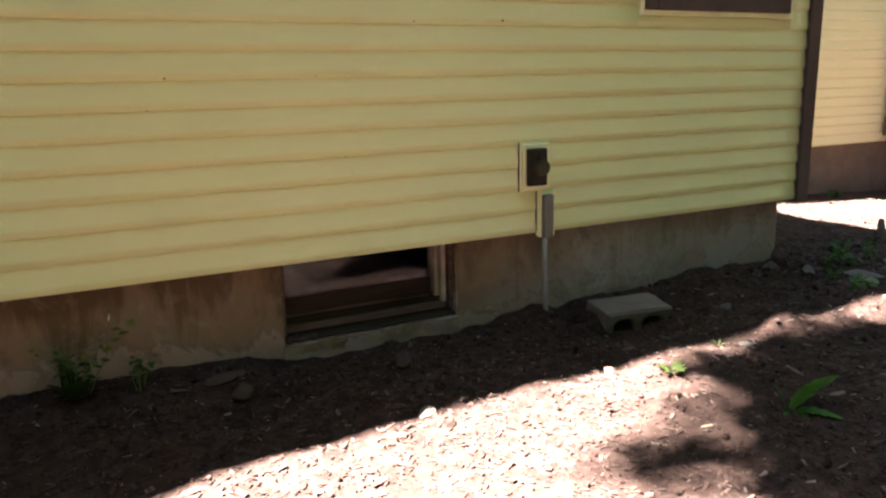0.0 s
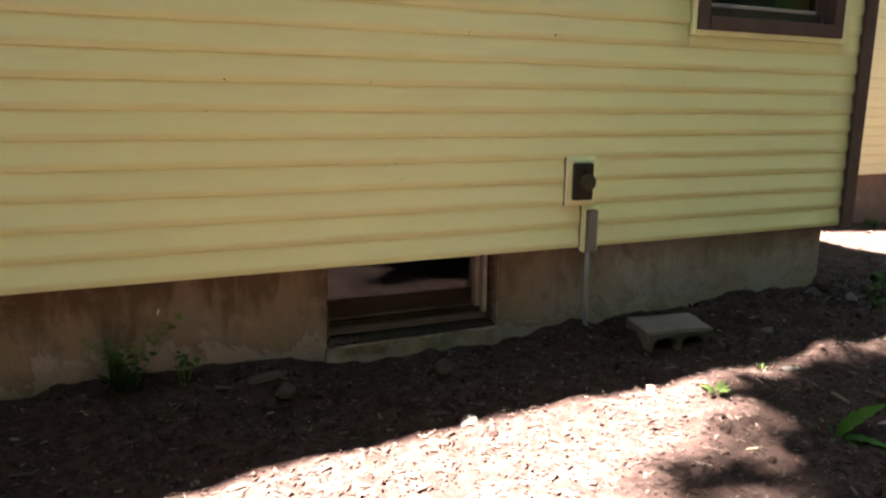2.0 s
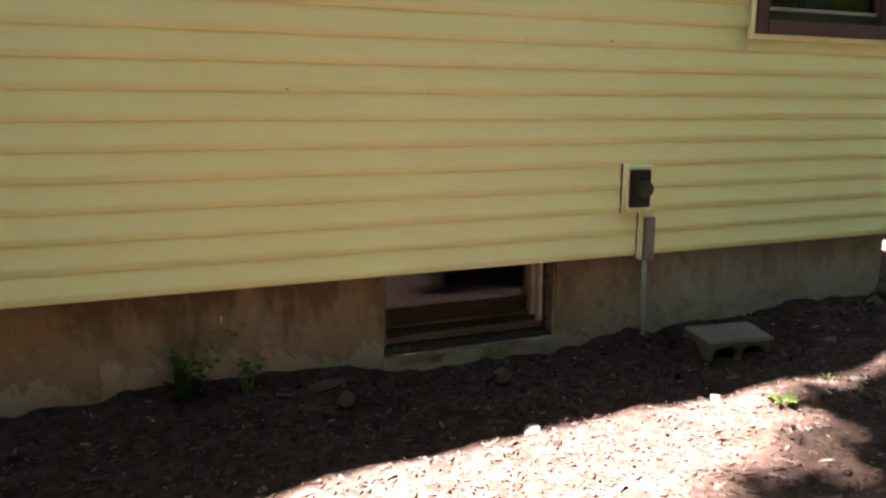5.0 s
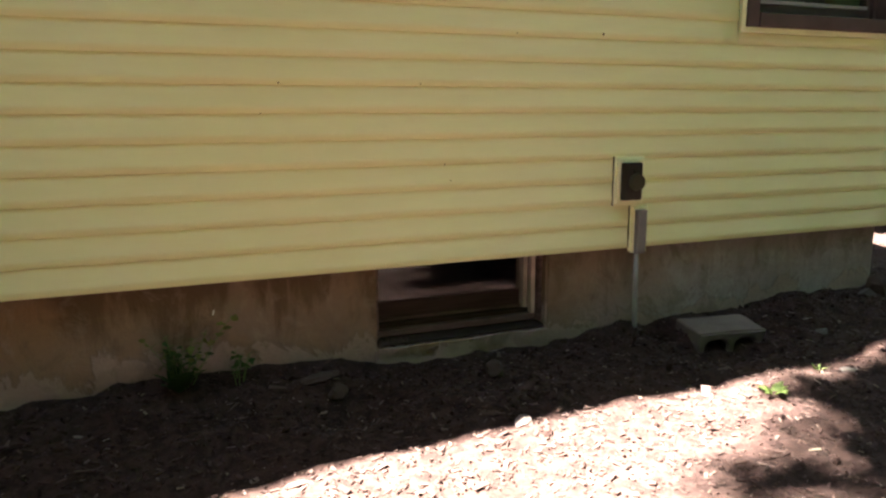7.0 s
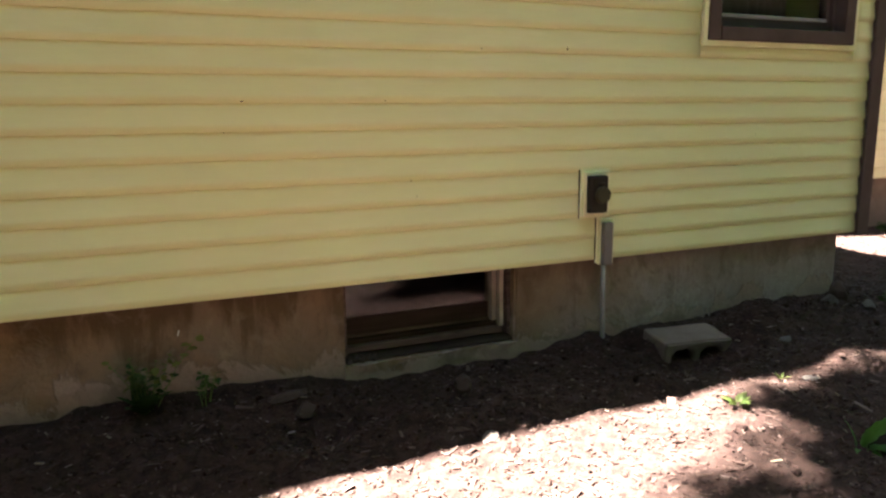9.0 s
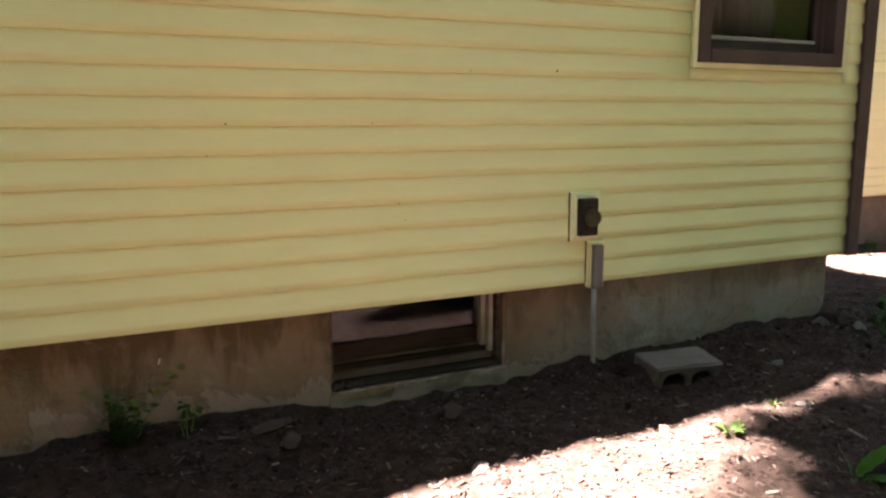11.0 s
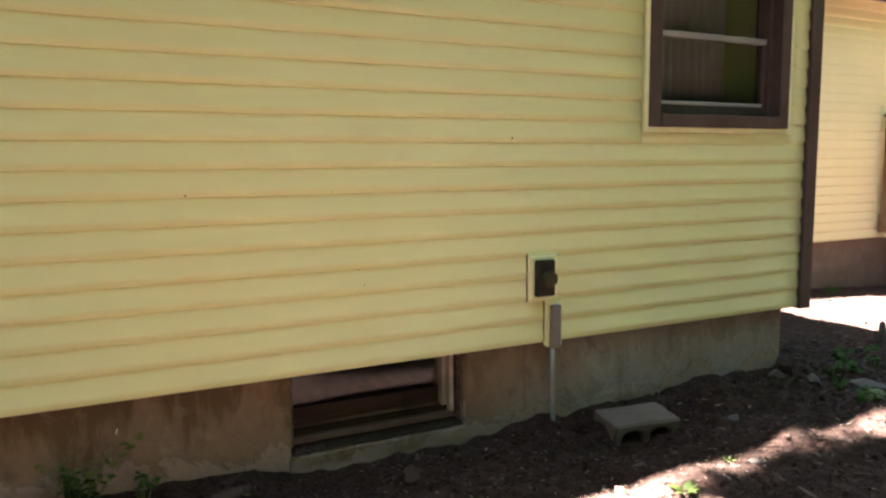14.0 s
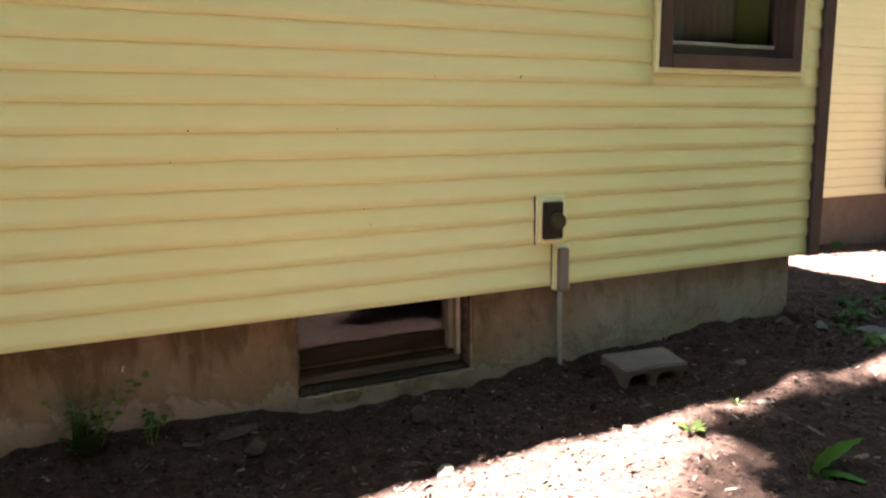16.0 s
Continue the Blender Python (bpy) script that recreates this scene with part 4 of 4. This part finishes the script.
def leaf_cloud(name, blobs, count, size, seed, material, parent):
    """Many small leaves in uneven clusters; blobs: centre and radii."""
    r = np.random.default_rng(seed)
    vols = np.array([b[3] * b[4] * b[5] for b in blobs])
    pick = r.choice(len(blobs), count, p=vols / vols.sum())
    data = np.array(blobs)[pick]
    clusters = r.normal(size=(len(blobs), 40, 3))
    clusters /= np.linalg.norm(clusters, axis=2, keepdims=True)
    clusters *= r.random((len(blobs), 40, 1)) ** 0.4
    c = clusters[pick, r.integers(0, 40, count)] * 0.85 + r.normal(0, 0.20, (count, 3))
    centre = data[:, :3] + c * data[:, 3:6]
    a = r.normal(size=(count, 3))
    a[:, 2] *= 0.5
    a /= np.linalg.norm(a, axis=1, keepdims=True)
    up = r.normal(size=(count, 3)) + (0, 0, 1.2)
    side = np.cross(a, up)
    side /= np.linalg.norm(side, axis=1, keepdims=True)
    nrm = np.cross(side, a)
    s = size * r.uniform(0.6, 1.3, (count, 1))
    pts = np.stack([centre - a * s, centre + side * s * 0.5 + nrm * s * 0.12, centre + a * s, centre - side * s * 0.5 + nrm * s * 0.12], 1)
    base = BASE[parent.name]
    verts = (pts - np.array(base)).reshape(-1, 3)
    k = np.arange(count) * 4
    faces = np.concatenate([np.stack([k, k + 1, k + 2], 1), np.stack([k, k + 2, k + 3], 1)])
    me = bpy.data.meshes.new(name)
    me.from_pydata(verts.tolist(), [], faces.tolist())
    me.materials.append(material)
    ob = new(name, me)
    ob.parent = parent
    return ob


def tree(at, height, girth, blobs, count, size, seed, label):
    x, y = at
    z = ground_z(x, y)
    t = tagged(thing("tree", (x, y, z)), label, "tree", "trees round the house")
    r = np.random.default_rng(seed)
    path = [Vector((x + 0.05 * math.sin(k * 1.3 + seed) * k * 0.3, y + 0.04 * math.cos(k + seed) * k * 0.3, z - 0.15 + (height + 0.15) * k / 7)) for k in range(8)]
    part("trunk", tube(path, [girth * (1.35 if k == 0 else 1.0 - 0.11 * k) for k in range(8)], 14), BARK, t, "", True)
    for bx, by, bz, *_ in blobs:
        tip = Vector((bx, by, bz))
        k = int(r.integers(3, 7))
        root = path[k]
        mid = root.lerp(tip, 0.5) + Vector((0, 0, 0.25))
        pts = [root.lerp(mid, u).lerp(mid.lerp(tip, u), u) for u in (0, 0.25, 0.5, 0.75, 1.0)]
        part("limb", tube(pts, [girth * g for g in (0.26, 0.20, 0.15, 0.10, 0.05)], 8), BARK, t, "", True)
    leaf_cloud("crown", blobs, count, size, seed, LEAF, t)
    return t


def over(gx, gy, h, rx, ry, rz=0.45):
    """A clump of leaves at height h whose shade falls round (gx, gy)."""
    return (gx - 0.614 * (h + 0.12), gy + 0.105 * (h + 0.12), h, rx, ry, rz)


# two trees out of view; each clump sits where its shade is wanted
tree((-4.6, -1.8), 8.5, 0.17, [over(-0.72, 1.25, 7.6, 0.42, 0.80), over(-1.5, 1.35, 7.8, 0.8, 0.85), over(-2.8, 1.35, 8.0, 1.1, 0.9), over(1.42, 1.60, 7.5, 0.36, 0.22, 0.09)],
     10000, 0.07, 51, "unseen leafy green tree placed to shade the yard")
tree((-0.6, -1.6), 8.5, 0.17, [over(2.45, 1.05, 7.6, 0.95, 0.85), over(3.2, 1.35, 7.8, 0.9, 0.75), over(2.75, 1.87, 7.5, 0.45, 0.26, 0.3), over(4.3, 1.6, 7.9, 0.95, 0.7), over(5.3, 2.0, 8.2, 0.9, 0.8), over(4.35, 2.5, 7.8, 0.4, 0.2, 0.3), over(6.3, 2.4, 8.3, 0.9, 0.9),
                               over(2.14, 1.40, 7.5, 0.46, 0.42, 0.27), over(2.34, 1.80, 7.4, 0.36, 0.34, 0.35), over(2.50, 2.01, 7.4, 0.25, 0.19, 0.24), over(2.95, 1.99, 7.5, 0.36, 0.14, 0.22), over(1.90, 1.62, 7.4, 0.32, 0.28, 0.18), over(2.10, 1.98, 7.4, 0.24, 0.20, 0.20), over(3.75, 2.02, 7.6, 0.5, 0.16, 0.25)],
     16800, 0.07, 52, "unseen leafy green tree placed to shade the yard")
# added canopy that keeps sky light off the wall and shaded soil
tree((0.5, -4.2), 8.0, 0.2, [(0.5, -1.6, 7.2, 2.3, 1.5, 0.9), (-2.4, -2.2, 7.4, 2.2, 1.6, 0.9), (3.4, -2.0, 7.0, 2.2, 1.6, 0.9), (0.5, -4.6, 8.6, 2.6, 2.0, 1.2), (4.6, -4.4, 7.6, 2.2, 2.0, 1.2), (-4.4, -4.4, 7.6, 2.4, 2.0, 1.2)],
     26000, 0.10, 54, "unseen spreading tree added to block the sky over the yard")
# out of view, added so that its crown darkens the porch
tree((4.6, 12.0), 8.5, 0.2, [over(8.75, 4.70, 7.8, 0.85, 0.75, 0.5), over(9.6, 4.55, 7.9, 0.7, 0.7, 0.5), (4.4, 8.6, 8.4, 1.8, 1.6, 1.0), (4.6, 11.5, 9.4, 2.4, 2.0, 1.4)],
     9000, 0.09, 55, "unseen tall tree added behind the house to shade the porch")
# added tree that holds the open sky off the wing wall
tree((7.8, -3.2), 8.0, 0.2, [(6.6, -0.6, 7.2, 1.8, 1.5, 0.9), (9.0, -0.2, 7.0, 1.8, 1.5, 0.9), (7.6, -3.0, 8.4, 2.4, 2.0, 1.2), (10.8, -1.4, 6.8, 1.8, 1.7, 1.0)],
     11000, 0.09, 56, "unseen tree added before the porch to block sky light")
# added crown that shades the trees mirrored in the upper window
tree((8.6, -10.0), 10.5, 0.24, [(9.3, -8.6, 10.6, 3.4, 2.6, 1.4), (6.6, -9.6, 10.2, 2.6, 2.4, 1.4), (11.6, -10.4, 10.8, 2.8, 2.6, 1.4), (8.4, -12.4, 11.0, 3.2, 2.4, 1.5)],
     14000, 0.15, 57, "unseen tall tree added to darken what the upper window reflects")
# unseen tree, copied round the yard to block sky and fill reflections
far_tree = tree((0.0, -9.0), 7.5, 0.22, [(0, -9, 7.5, 2.6, 2.4, 1.8), (1.8, -8.2, 5.8, 2.0, 1.8, 1.4), (-1.9, -8.4, 5.4, 2.0, 1.8, 1.4), (0.4, -7.6, 4.2, 2.0, 1.4, 1.2), (-0.5, -10, 4.6, 2.2, 1.8, 1.4)],
                12000, 0.13, 53, "unseen tall tree added at the yard's edge for reflections and to block sky")
for x, y, turn, s in ((5.6, -8.0, 70, 1.1), (-5.8, -8.6, 150, 1.0), (10.5, -7.0, 215, 1.2), (-10.5, -6.5, 300, 1.15), (3.0, -13.5, 20, 1.5), (-4.0, -14.0, 260, 1.5), (9.5, -13.0, 100, 1.5), (15.5, -3.0, 40, 1.2), (17.0, 3.5, 190, 1.3), (15.0, 9.0, 330, 1.2), (-13.0, -0.5, 120, 1.2), (-9.5, -2.5, 10, 1.1), (-11.5, 3.0, 80, 1.1), (-7.5, -5.0, 45, 1.3), (11.5, 0.2, 250, 1.15), (4.0, -9.5, 200, 1.4), (-2.5, -10.0, 310, 1.4), (-14.0, 7.0, 200, 1.2)):
    copy_thing(far_tree, pose(x, y, ground_z(x, y), 0, 0, turn) @ Matrix.Scale(s, 4))

# ---- unseen woods, added to close off the low sky ----


def woods(count, seed):
    r = np.random.default_rng(seed)
    clump = r.integers(0, 90, count)
    ang = np.linspace(0, 2 * math.pi, 90, endpoint=False)[clump] + r.normal(0, 0.045, count)
    rad = (21 + 3.5 * np.sin(clump * 2.4))[:] + r.normal(0, 1.0, count)
    top = 12 + 2.5 * np.sin(clump * 1.7) + 1.5 * np.sin(clump * 5.1)
    h = -0.5 + (top + 0.5) * r.random(count) ** 0.8
    back = r.random(count) < 0.15
    rad = rad + 9 * back
    h = np.where(back, h * 1.25, h)
    centre = np.stack([2 + rad * np.cos(ang), 1 + rad * np.sin(ang), h], 1)
    d = r.normal(size=(count, 3))
    d /= np.linalg.norm(d, axis=1, keepdims=True)
    side = np.cross(d, r.normal(size=(count, 3)))
    side /= np.linalg.norm(side, axis=1, keepdims=True)
    s = r.uniform(0.13, 0.30, (count, 1)) * (1 + 2.2 * back[:, None])
    pts = np.stack([centre - d * s, centre + side * s * 0.6, centre + d * s, centre - side * s * 0.6], 1)
    k = np.arange(count) * 4
    me = bpy.data.meshes.new("woods")
    me.from_pydata(pts.reshape(-1, 3).tolist(), [], np.stack([k, k + 1, k + 2, k + 3], 1).tolist())
    me.materials.append(LEAF)
    return tagged(new("woods", me), "unseen ring of green leaves added to block the low sky round the yard", "woods", kind="stuff")


woods(170000, 61)

# ---- siding boards ----
full = course_mesh("siding_board", HX0, 3.471)
left = course_mesh("siding_board", HX0, UX0 - 0.031)
right = course_mesh("siding_board", UX1 + 0.031, 3.471)
for k in range(26):
    z = SILL + k * STEP
    if z + STEP < UZ0 + 0.02 or z > UZ1 + 0.02:
        lay_courses(wall, full, z)
    else:
        lay_courses(wall, left, z)
        lay_courses(wall, right, z)
        cut = (UZ0 - 0.027 - z) / STEP
        if 0.08 < cut < 1:
            lay_courses(wall, course_mesh("siding_board", UX0 - 0.030, UX1 + 0.030, top=cut), z)
far = course_mesh("siding_board", HX1 + 0.003, 8.428, FY, LITCREAM)
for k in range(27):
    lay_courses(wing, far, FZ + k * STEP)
